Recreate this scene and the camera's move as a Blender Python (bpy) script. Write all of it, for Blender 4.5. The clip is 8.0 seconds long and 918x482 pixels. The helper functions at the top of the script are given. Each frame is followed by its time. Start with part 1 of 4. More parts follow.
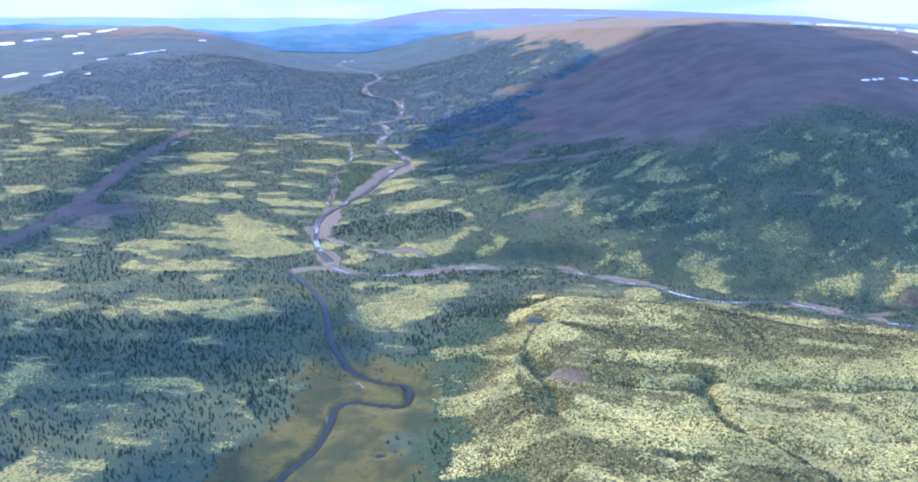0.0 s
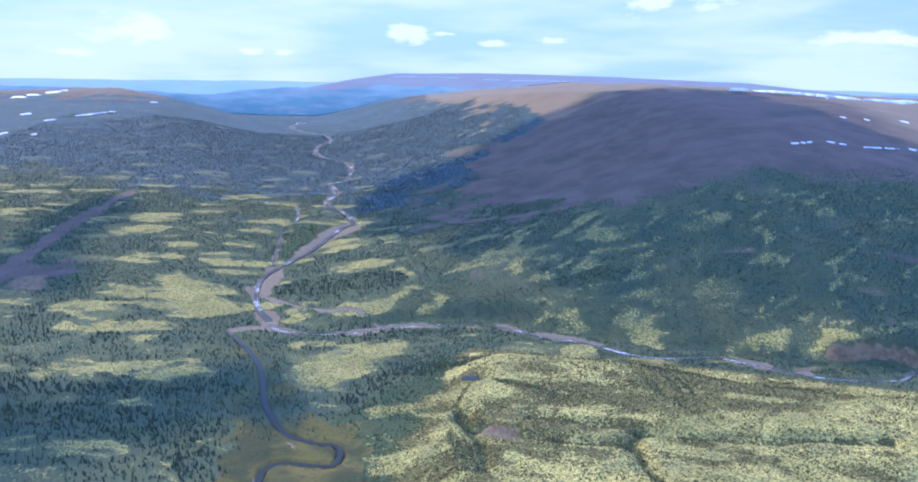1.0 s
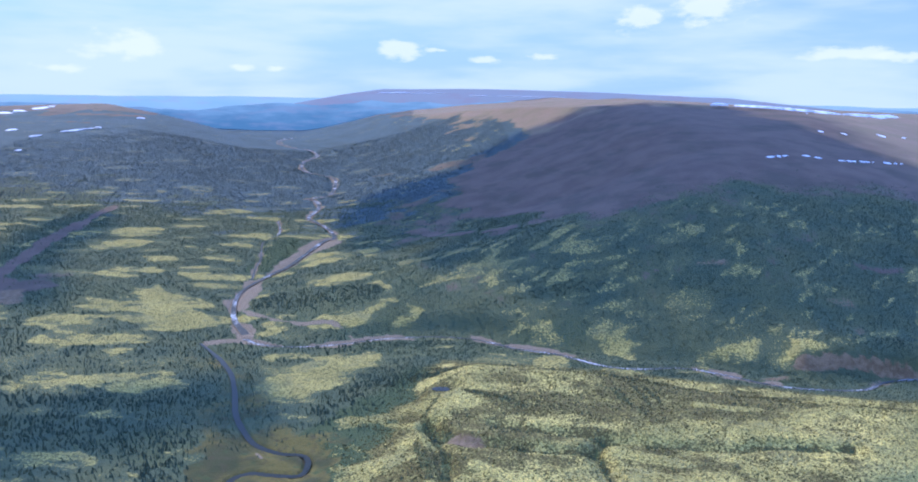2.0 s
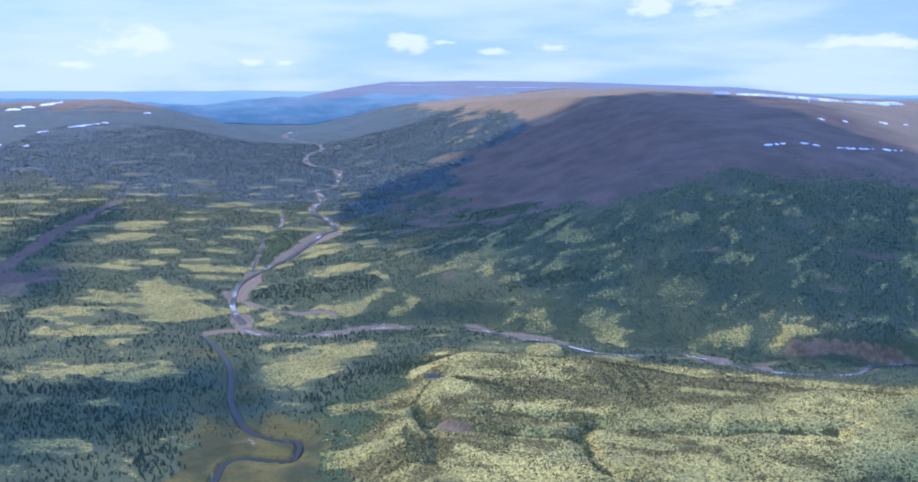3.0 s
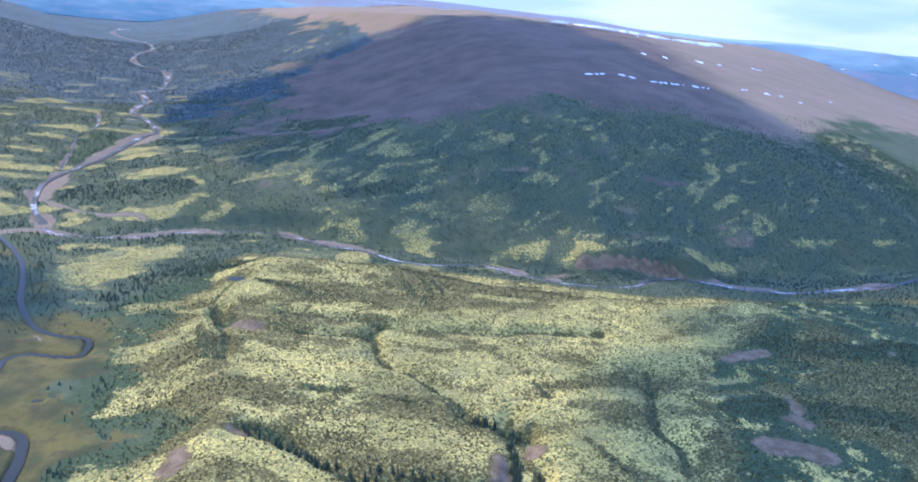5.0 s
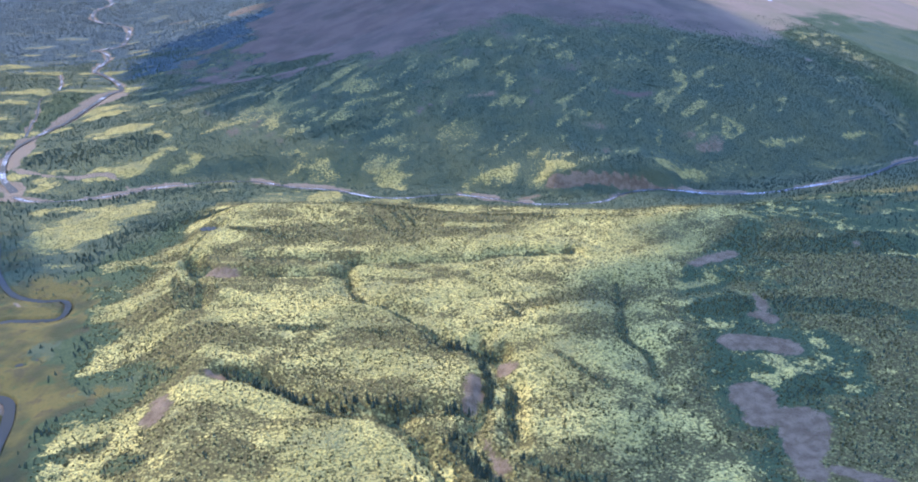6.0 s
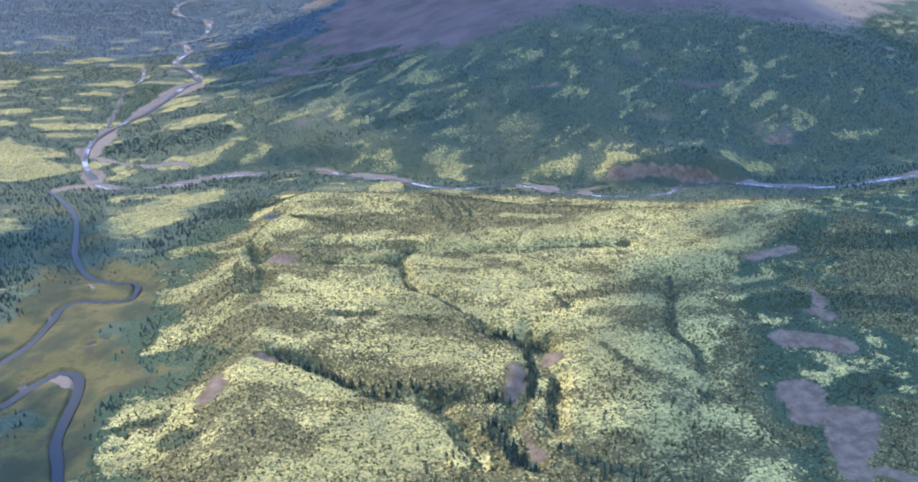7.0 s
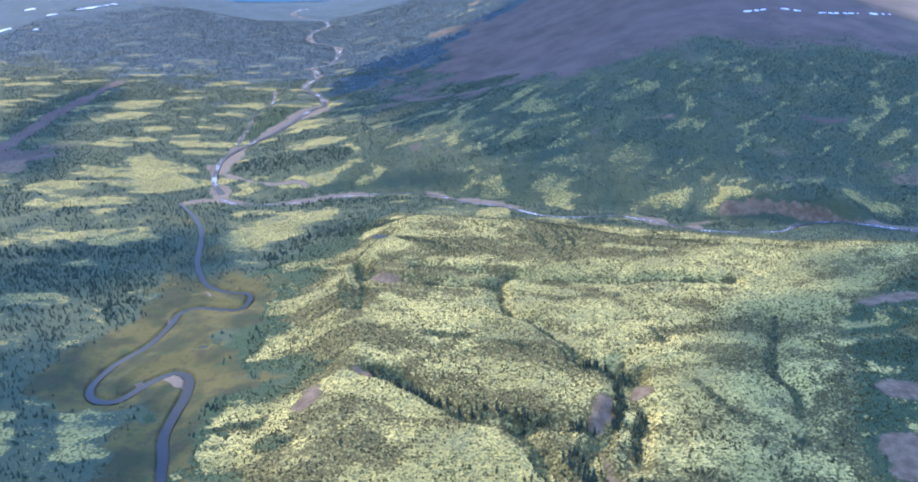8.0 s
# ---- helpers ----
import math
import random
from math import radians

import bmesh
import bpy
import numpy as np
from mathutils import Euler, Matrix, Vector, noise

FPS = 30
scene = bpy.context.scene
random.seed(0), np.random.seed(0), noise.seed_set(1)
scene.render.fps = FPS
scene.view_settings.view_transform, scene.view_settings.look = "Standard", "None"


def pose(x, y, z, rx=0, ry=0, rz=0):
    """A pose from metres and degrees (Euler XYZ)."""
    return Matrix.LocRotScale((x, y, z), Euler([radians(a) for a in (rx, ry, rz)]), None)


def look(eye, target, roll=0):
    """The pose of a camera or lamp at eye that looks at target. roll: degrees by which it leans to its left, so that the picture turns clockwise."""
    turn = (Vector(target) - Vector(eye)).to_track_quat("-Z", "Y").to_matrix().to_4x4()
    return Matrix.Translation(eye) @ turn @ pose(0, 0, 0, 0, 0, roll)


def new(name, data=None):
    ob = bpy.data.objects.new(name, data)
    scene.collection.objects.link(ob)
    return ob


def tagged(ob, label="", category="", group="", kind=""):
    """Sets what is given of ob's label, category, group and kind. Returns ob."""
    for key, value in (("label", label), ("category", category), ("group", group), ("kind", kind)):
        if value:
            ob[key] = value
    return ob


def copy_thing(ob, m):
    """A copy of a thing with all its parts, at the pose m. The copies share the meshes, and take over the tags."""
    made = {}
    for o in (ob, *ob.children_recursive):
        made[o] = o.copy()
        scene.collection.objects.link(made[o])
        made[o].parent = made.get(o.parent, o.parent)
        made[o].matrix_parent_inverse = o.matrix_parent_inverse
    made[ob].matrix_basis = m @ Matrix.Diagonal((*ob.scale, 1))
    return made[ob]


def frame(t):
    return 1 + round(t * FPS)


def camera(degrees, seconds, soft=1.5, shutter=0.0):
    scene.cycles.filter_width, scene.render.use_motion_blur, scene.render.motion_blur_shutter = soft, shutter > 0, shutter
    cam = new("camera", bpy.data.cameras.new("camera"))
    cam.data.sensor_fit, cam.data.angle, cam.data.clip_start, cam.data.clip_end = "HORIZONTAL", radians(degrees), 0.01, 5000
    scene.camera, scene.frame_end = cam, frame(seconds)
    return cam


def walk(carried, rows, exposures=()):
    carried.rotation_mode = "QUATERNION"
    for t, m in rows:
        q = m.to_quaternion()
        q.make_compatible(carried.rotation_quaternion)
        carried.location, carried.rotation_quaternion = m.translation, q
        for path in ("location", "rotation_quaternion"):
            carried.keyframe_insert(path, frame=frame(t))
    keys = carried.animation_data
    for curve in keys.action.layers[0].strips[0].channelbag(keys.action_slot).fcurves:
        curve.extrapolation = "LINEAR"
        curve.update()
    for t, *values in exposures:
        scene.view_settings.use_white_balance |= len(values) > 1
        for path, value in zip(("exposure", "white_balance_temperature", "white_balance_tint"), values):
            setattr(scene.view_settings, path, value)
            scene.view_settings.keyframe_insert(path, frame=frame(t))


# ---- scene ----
# ---------------------------------------------------------------- camera
cam = camera(57.93, 8.0, soft=1.95)
PATH = [
    (0, look((-0.0, 0.0, 306.4), (-1.51, 96.40, 279.90), 0.46)),
    (0.5, look((10.6, -4.3, 305.7), (12.54, 93.23, 283.55), 0.59)),
    (1, look((21.9, -8.5, 305.1), (25.46, 89.58, 285.86), 0.92)),
    (1.5, look((32.6, -13.4, 304.4), (37.59, 84.94, 287.09), 1.08)),
    (3, look((62.7, -30.4, 302.3), (65.97, 67.82, 284.00), 0.23)),
    (3.5, look((73.0, -37.1, 301.6), (78.68, 60.82, 282.15), 0.77)),
    (4, look((83.9, -44.5, 301.1), (92.63, 52.73, 279.64), 1.77)),
    (4.5, look((93.9, -53.1, 300.3), (106.69, 43.21, 276.56), 1.77)),
    (5, look((104.0, -61.8, 298.9), (125.26, 32.13, 272.04), 5.05)),
    (5.2, look((108.2, -64.5, 298.3), (132.26, 28.26, 269.81), 5.48)),
    (6.3, look((130.7, -76.8, 301.0), (150.57, 14.39, 265.14), -1.61)),
    (6.5, look((134.4, -78.9, 301.4), (152.46, 12.63, 265.35), -1.48)),
    (7, look((142.1, -83.9, 301.8), (155.10, 8.58, 266.11), -1.06)),
    (7.5, look((149.6, -88.8, 302.1), (156.96, 4.59, 267.07), -1.38)),
    (8, look((157.4, -93.4, 302.7), (156.40, 1.21, 270.39), -1.22)),
]
walk(cam, PATH, exposures=[(0.0, 0.04, 5000, 21), (1.0, -0.25, 5050, 22), (1.7, -0.43, 5100, 22), (3.5, -0.43, 5100, 22), (4.2, -0.30, 5200, 22), (5.2, -0.06, 5330, 22), (6.3, -0.02, 5420, 22), (8.0, 0.02, 5180, 21)])

# ---------------------------------------------------------------- sky and sun
SUN_TURN, SUN_HEIGHT = radians(-38), radians(35)
sun_way = Vector((math.sin(SUN_TURN) * math.cos(SUN_HEIGHT), math.cos(SUN_TURN) * math.cos(SUN_HEIGHT), math.sin(SUN_HEIGHT)))


def node_tree(data):
    data.use_nodes = True
    data.node_tree.nodes.clear()
    return data.node_tree


class Graph:
    """A short hand for building node graphs."""

    def __init__(self, tree):
        self.tree = tree

    def add(self, kind, inputs=(), **settings):
        n = self.tree.nodes.new(kind)
        for key, value in settings.items():
            setattr(n, key, value)
        for key, value in dict(inputs).items():
            if isinstance(value, bpy.types.NodeSocket):
                self.tree.links.new(value, n.inputs[key])
            else:
                n.inputs[key].default_value = value
        return n

    def math(self, op, a, b=0.0, clamp=False):
        return self.add("ShaderNodeMath", {0: a, 1: b}, operation=op, use_clamp=clamp).outputs[0]

    def mix(self, fac, a, b):
        n = self.add("ShaderNodeMix", {0: fac, 6: a, 7: b}, data_type="RGBA")
        return n.outputs[2]

    def span(self, v, lo, hi, to_lo=0.0, to_hi=1.0):
        return self.add("ShaderNodeMapRange", {0: v, 1: lo, 2: hi, 3: to_lo, 4: to_hi}, interpolation_type="SMOOTHSTEP").outputs[0]

    def noise(self, vec, scale, detail=4.0, rough=0.55):
        return self.add("ShaderNodeTexNoise", {"Vector": vec, "Scale": scale, "Detail": detail, "Roughness": rough}).outputs[0]


def rgb(r, g, b):
    return (r, g, b, 1.0)


world = bpy.data.worlds.new("sky")
scene.world = world
g = Graph(node_tree(world))
sky = g.add("ShaderNodeTexSky", sky_type="NISHITA", sun_disc=False, sun_elevation=SUN_HEIGHT, sun_rotation=SUN_TURN, altitude=400,
            air_density=1.0, dust_density=0.4, ozone_density=1.6)
way = g.add("ShaderNodeTexCoord").outputs["Generated"]
split = g.add("ShaderNodeSeparateXYZ", {0: way})
bands = g.add("ShaderNodeVectorMath", {0: way, 1: (2.6, 2.6, 15.0)}, operation="MULTIPLY").outputs[0]
cover_a = g.noise(bands, 1.0, 3.0, 0.5)
cover_b = g.noise(bands, 3.2, 4.0, 0.55)
veil = g.span(g.math("ADD", g.math("MULTIPLY", cover_a, 0.7), g.math("MULTIPLY", cover_b, 0.3)), 0.38, 0.60)
cloud_white = rgb(7.9, 8.7, 8.6)
haze = g.math("MULTIPLY", g.span(split.outputs[2], 0.30, 0.0), 0.9)
clear = g.mix(haze, sky.outputs[0], rgb(4.3, 6.4, 8.2))
sky_colour = g.mix(g.math("MULTIPLY", veil, 0.75), clear, cloud_white)
# small white clouds low in the sky: bearing, height, half width, half height
PUFFS = [(-0.032, 0.051, 0.037, 0.013), (0.252, 0.091, 0.030, 0.018), (0.322, 0.104, 0.056, 0.024), (0.144, 0.044, 0.035, 0.006),
         (0.073, 0.041, 0.027, 0.006), (0.472, 0.050, 0.053, 0.009), (0.530, 0.046, 0.032, 0.008), (-0.395, 0.022, 0.034, 0.006),
         (-0.336, 0.047, 0.053, 0.018), (-0.209, 0.026, 0.018, 0.006), (-0.170, 0.026, 0.014, 0.005), (0.020, 0.051, 0.024, 0.004)]
bearing = g.math("ARCTAN2", split.outputs[0], split.outputs[1])
billow = g.noise(g.add("ShaderNodeVectorMath", {0: way, 1: (24.0, 24.0, 60.0)}, operation="MULTIPLY").outputs[0], 1.0, 5.0, 0.6)
billow = g.math("MULTIPLY", g.math("SUBTRACT", billow, 0.5), 2.6)
for turn, up, wide, tall in PUFFS:
    u = g.math("DIVIDE", g.math("SUBTRACT", bearing, turn), wide)
    v = g.math("DIVIDE", g.math("SUBTRACT", split.outputs[2], up), tall)
    inside = g.math("SUBTRACT", 1.0, g.math("SQRT", g.math("ADD", g.math("MULTIPLY", u, u), g.math("MULTIPLY", v, v))))
    puff = g.span(g.math("ADD", inside, billow), 0.05, 0.65)
    sky_colour = g.mix(g.math("MULTIPLY", puff, 0.8), sky_colour, rgb(9.2, 9.5, 8.9))
overhead = g.span(split.outputs[2], 0.14, 0.60, 1.0, 2.2)
sky_colour = g.add("ShaderNodeMix", {0: 1.0, 6: sky_colour, 7: g.add("ShaderNodeCombineColor", {0: g.math("POWER", overhead, 0.5), 1: g.math("POWER", overhead, 0.88), 2: g.math("POWER", overhead, 1.62)}).outputs[0]},
                   data_type="RGBA", blend_type="MULTIPLY").outputs[2]
back = g.add("ShaderNodeBackground", {"Color": sky_colour, "Strength": 0.14})
out = g.add("ShaderNodeOutputWorld", {"Surface": back.outputs[0]})

sun_data = bpy.data.lights.new("sun", "SUN")
sun_data.energy, sun_data.angle, sun_data.color = 5.0, radians(1.4), (1.0, 0.80, 0.43)
sun = new("sun", sun_data)
sun.matrix_world = look((0, 0, 2500), Vector((0, 0, 2500)) - sun_way)


# ---------------------------------------------------------------- materials
def material(name):
    m = bpy.data.materials.new(name)
    return m, Graph(node_tree(m))


def finish(m, g, colour, rough=0.9, bump=None, bump_distance=0.5, bump_strength=0.5, **more):
    inputs = {"Base Color": colour, "Roughness": rough, "Specular IOR Level": 0.25}
    inputs.update(more)
    if bump is not None:
        inputs["Normal"] = g.add("ShaderNodeBump", {"Height": bump, "Distance": bump_distance, "Strength": bump_strength}).outputs[0]
    s = g.add("ShaderNodeBsdfPrincipled", inputs)
    g.add("ShaderNodeOutputMaterial", {"Surface": s.outputs[0]})
    return m


def ground_material():
    m, g = material("tundra_ground")
    at = g.add("ShaderNodeNewGeometry").outputs["Position"]
    shares = g.add("ShaderNodeAttribute", attribute_name="cover_a")
    a = g.add("ShaderNodeSeparateColor", {0: shares.outputs["Color"]})
    dry = shares.outputs["Alpha"]
    shares = g.add("ShaderNodeAttribute", attribute_name="cover_b")
    b = g.add("ShaderNodeSeparateColor", {0: shares.outputs["Color"]})
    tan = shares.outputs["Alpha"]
    haze_tint = g.add("ShaderNodeAttribute", attribute_name="cover_c").outputs["Fac"]
    lichen, meadow, gravel = a.outputs[0], a.outputs[1], a.outputs[2]
    bare, heath, mud = b.outputs[0], b.outputs[1], b.outputs[2]
    broad = g.noise(at, 0.02, 4.0)
    grain = g.noise(at, 0.42, 3.0, 0.6)
    fine = g.noise(at, 1.6, 3.0, 0.6)
    jitter = g.math("MULTIPLY", g.math("SUBTRACT", grain, 0.5), 1.25)

    def edged(v):
        return g.span(g.math("ADD", v, jitter), 0.36, 0.62)

    moss = g.mix(g.span(broad, 0.35, 0.65), rgb(0.066, 0.096, 0.052), rgb(0.100, 0.116, 0.050))
    moss = g.mix(g.span(fine, 0.4, 0.75), moss, rgb(0.110, 0.118, 0.052))
    heathy = g.mix(g.span(fine, 0.35, 0.7), rgb(0.098, 0.082, 0.024), rgb(0.148, 0.122, 0.036))
    tufts = g.add("ShaderNodeTexVoronoi", {"Vector": at, "Scale": 0.46, "Randomness": 1.0}, feature="F1")
    gaps = g.math("ADD", tufts.outputs["Distance"], g.math("MULTIPLY", g.math("SUBTRACT", g.noise(at, 0.16, 3.0, 0.6), 0.5), 0.9))
    heathy = g.mix(g.span(gaps, 0.30, 0.46, 0.75, 0.0), heathy, rgb(0.31, 0.275, 0.080))
    moss = g.mix(dry, moss, heathy)
    wide = g.noise(at, 0.011, 5.0, 0.6)
    pale = g.mix(g.span(wide, 0.40, 0.60), rgb(0.76, 0.60, 0.160), rgb(0.46, 0.380, 0.100))
    pale = g.mix(dry, g.mix(0.55, pale, rgb(0.31, 0.265, 0.075)), pale)
    shade_of = g.add("ShaderNodeSeparateColor", {0: tufts.outputs["Color"]}).outputs[0]
    pale = g.mix(g.span(shade_of, 0.2, 1.0, 0.0, 0.55), pale, rgb(0.31, 0.27, 0.090))
    pale = g.mix(g.span(gaps, 0.50, 0.70, 0.0, 0.85), pale, rgb(0.125, 0.118, 0.034))
    pale = g.mix(g.span(g.noise(at, 0.028, 4.0, 0.6), 0.52, 0.66, 0.0, 0.7), pale, rgb(0.25, 0.23, 0.085))
    grass = g.mix(g.span(broad, 0.40, 0.60), rgb(0.060, 0.064, 0.022), rgb(0.155, 0.125, 0.031))
    sedge = g.noise(at, 0.09, 5.0, 0.65)
    grass = g.mix(g.span(sedge, 0.50, 0.68, 0.0, 0.85), grass, rgb(0.078, 0.066, 0.030))
    grass = g.mix(g.span(sedge, 0.44, 0.30, 0.0, 0.8), grass, rgb(0.058, 0.090, 0.030))
    grass = g.mix(g.span(grain, 0.50, 0.8, 0.0, 0.6), grass, rgb(0.070, 0.082, 0.032))
    stones = g.mix(g.span(fine, 0.3, 0.7), rgb(0.17, 0.125, 0.078), rgb(0.30, 0.235, 0.150))
    earth = g.mix(g.span(broad, 0.3, 0.7), rgb(0.124, 0.088, 0.062), rgb(0.164, 0.117, 0.080))
    ledges = g.noise(g.add("ShaderNodeVectorMath", {0: at, 1: (1.0, 1.0, 6.0)}, operation="MULTIPLY").outputs[0], 0.0075, 6.0, 0.62)
    earth = g.mix(g.span(ledges, 0.46, 0.66, 0.0, 0.7), earth, rgb(0.085, 0.074, 0.048))
    earth = g.mix(g.span(grain, 0.55, 0.8, 0.0, 0.5), earth, rgb(0.10, 0.085, 0.055))
    # paler tan copy of the earth, with the plateau's sunlight put into the colour
    lit_tan_earth = g.mix(g.span(wide, 0.35, 0.65), rgb(0.29, 0.20, 0.125), rgb(0.24, 0.185, 0.10))
    earth = g.mix(tan, earth, g.mix(g.span(grain, 0.5, 0.8), lit_tan_earth, rgb(0.17, 0.13, 0.075)))
    shrub = g.mix(g.span(grain, 0.35, 0.7), rgb(0.050, 0.076, 0.030), rgb(0.082, 0.108, 0.038))
    clay = g.mix(g.span(g.noise(at, 0.12, 5.0, 0.65), 0.35, 0.65), rgb(0.155, 0.106, 0.055), rgb(0.255, 0.180, 0.100))
    colour = g.mix(edged(heath), moss, shrub)
    # blue haze of the valley head, painted into the ground colour
    hazed_cover = g.mix(g.span(grain, 0.35, 0.7), rgb(0.060, 0.098, 0.100), rgb(0.092, 0.124, 0.116))
    hazed_cover = g.mix(g.span(ledges, 0.44, 0.62, 0.0, 0.6), hazed_cover, rgb(0.058, 0.084, 0.074))
    colour = g.mix(edged(haze_tint), colour, hazed_cover)
    colour = g.mix(edged(meadow), colour, grass)
    colour = g.mix(edged(lichen), colour, pale)
    colour = g.mix(edged(bare), colour, earth)
    colour = g.mix(edged(mud), colour, clay)
    colour = g.mix(edged(gravel), colour, stones)
    bump = g.math("ADD", g.math("MULTIPLY", grain, 1.0), g.math("MULTIPLY", fine, 0.4))
    bump = g.math("SUBTRACT", bump, g.math("MULTIPLY", g.math("MULTIPLY", gaps, lichen), 0.9))
    bump = g.math("MULTIPLY", bump, g.span(bare, 0.0, 1.0, 1.0, 0.15))
    return finish(m, g, colour, 0.95, bump, 1.6, 0.7)


def leaf_material(name, dark, light, yellow):
    m, g = material(name)
    isle = g.add("ShaderNodeNewGeometry").outputs["Random Per Island"]
    own = g.add("ShaderNodeObjectInfo").outputs["Random"]
    pick = g.math("FRACT", g.math("ADD", isle, own))
    at = g.add("ShaderNodeNewGeometry").outputs["Position"]
    colour = g.mix(pick, rgb(*dark), rgb(*light))
    colour = g.mix(g.span(g.noise(at, 0.012, 3.0), 0.5, 0.68), colour, rgb(*yellow))
    colour = g.mix(g.span(g.noise(at, 1.3, 2.0), 0.4, 0.75, 0.0, 0.5), colour, rgb(*light))
    needles = g.add("ShaderNodeBsdfPrincipled", {"Base Color": colour, "Roughness": 0.85, "Specular IOR Level": 0.25})
    through_leaf = g.add("ShaderNodeBsdfTranslucent", {"Color": colour})
    g.add("ShaderNodeOutputMaterial", {"Surface": g.add("ShaderNodeMixShader", {0: 0.38, 1: needles.outputs[0], 2: through_leaf.outputs[0]}).outputs[0]})
    return m


def plain_material(name, low, high, scale, rough=0.9, bump=0.3):
    m, g = material(name)
    at = g.add("ShaderNodeNewGeometry").outputs["Position"]
    n = g.noise(at, scale, 5.0)
    return finish(m, g, g.mix(g.span(n, 0.3, 0.7), rgb(*low), rgb(*high)), rough, n, bump, 0.5)


def water_material(name, deep, rough, riffle):
    m, g = material(name)
    at = g.add("ShaderNodeNewGeometry").outputs["Position"]
    n = g.noise(at, 0.9, 4.0)
    foam = g.span(g.math("ADD", g.math("MULTIPLY", g.noise(at, 0.021, 3.0, 0.6), 0.7), g.math("MULTIPLY", g.noise(at, 0.7, 4.0, 0.65), 0.8)), 0.84 - riffle, 1.02 - riffle)
    colour = g.mix(foam, rgb(*deep), rgb(0.72, 0.72, 0.70))
    return finish(m, g, colour, g.span(foam, 0.0, 1.0, rough, 0.7), n, 0.25, 0.25, **{"Specular IOR Level": 0.12})


GROUND = ground_material()
def lichen_material():
    m, g = material("lichen_cushion")
    geo = g.add("ShaderNodeNewGeometry")
    at = geo.outputs["Position"]
    wide = g.noise(at, 0.011, 5.0, 0.6)
    pale = g.mix(g.span(wide, 0.40, 0.60), rgb(0.77, 0.61, 0.170), rgb(0.49, 0.400, 0.112))
    pale = g.mix(g.math("POWER", geo.outputs["Random Per Island"], 1.6), pale, rgb(0.30, 0.27, 0.095))
    pale = g.mix(g.span(g.noise(at, 2.5, 3.0), 0.5, 0.8, 0.0, 0.45), pale, rgb(0.22, 0.21, 0.06))
    return finish(m, g, pale, 0.95)


LICHEN = lichen_material()
# far spruce needles with the blue of haze put into their colour
HAZED_SPRUCE = leaf_material("hazed_needles", (0.060, 0.092, 0.090), (0.090, 0.120, 0.110), (0.082, 0.112, 0.096))
SHRUB = leaf_material("dwarf_birch_leaves", (0.092, 0.088, 0.028), (0.148, 0.132, 0.042), (0.160, 0.136, 0.040))
SPRUCE = leaf_material("spruce_foliage", (0.060, 0.094, 0.060), (0.088, 0.122, 0.068), (0.102, 0.122, 0.056))
LARCH = leaf_material("larch_foliage", (0.130, 0.136, 0.056), (0.22, 0.21, 0.085), (0.24, 0.215, 0.085))
BARK = plain_material("bark", (0.10, 0.075, 0.055), (0.19, 0.15, 0.12), 9.0)
SNOW = plain_material("old_snow", (0.78, 0.80, 0.84), (0.90, 0.91, 0.93), 0.15, 0.6, 0.4)


def cloud_material():
    m, g = material("cloud")
    at = g.add("ShaderNodeNewGeometry").outputs["Position"]
    n = g.noise(at, 0.012, 6.0, 0.6)
    normal = g.add("ShaderNodeBump", {"Height": n, "Distance": 40.0, "Strength": 0.6}).outputs[0]
    white = g.mix(g.span(n, 0.3, 0.7), rgb(0.86, 0.87, 0.88), rgb(0.93, 0.93, 0.93))
    one = g.add("ShaderNodeBsdfDiffuse", {"Color": white, "Normal": normal})
    two = g.add("ShaderNodeBsdfTranslucent", {"Color": white, "Normal": normal})
    g.add("ShaderNodeOutputMaterial", {"Surface": g.add("ShaderNodeMixShader", {0: 0.5, 1: one.outputs[0], 2: two.outputs[0]}).outputs[0]})
    return m


def haze_glow_material(name, low, high):
    """Haze painted as glowing colour, paler towards the sky."""
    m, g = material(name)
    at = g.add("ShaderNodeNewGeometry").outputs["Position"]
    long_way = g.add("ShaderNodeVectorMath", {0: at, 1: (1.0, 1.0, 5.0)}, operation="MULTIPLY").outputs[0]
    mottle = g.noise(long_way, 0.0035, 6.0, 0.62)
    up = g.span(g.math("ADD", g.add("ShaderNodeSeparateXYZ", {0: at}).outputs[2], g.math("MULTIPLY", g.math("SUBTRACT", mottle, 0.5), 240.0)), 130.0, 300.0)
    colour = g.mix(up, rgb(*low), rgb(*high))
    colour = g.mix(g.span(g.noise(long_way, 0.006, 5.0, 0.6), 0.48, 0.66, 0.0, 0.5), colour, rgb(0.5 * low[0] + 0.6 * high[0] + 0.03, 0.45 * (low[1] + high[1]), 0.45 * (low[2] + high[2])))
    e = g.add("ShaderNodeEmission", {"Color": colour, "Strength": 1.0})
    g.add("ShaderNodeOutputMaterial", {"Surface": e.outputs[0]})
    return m


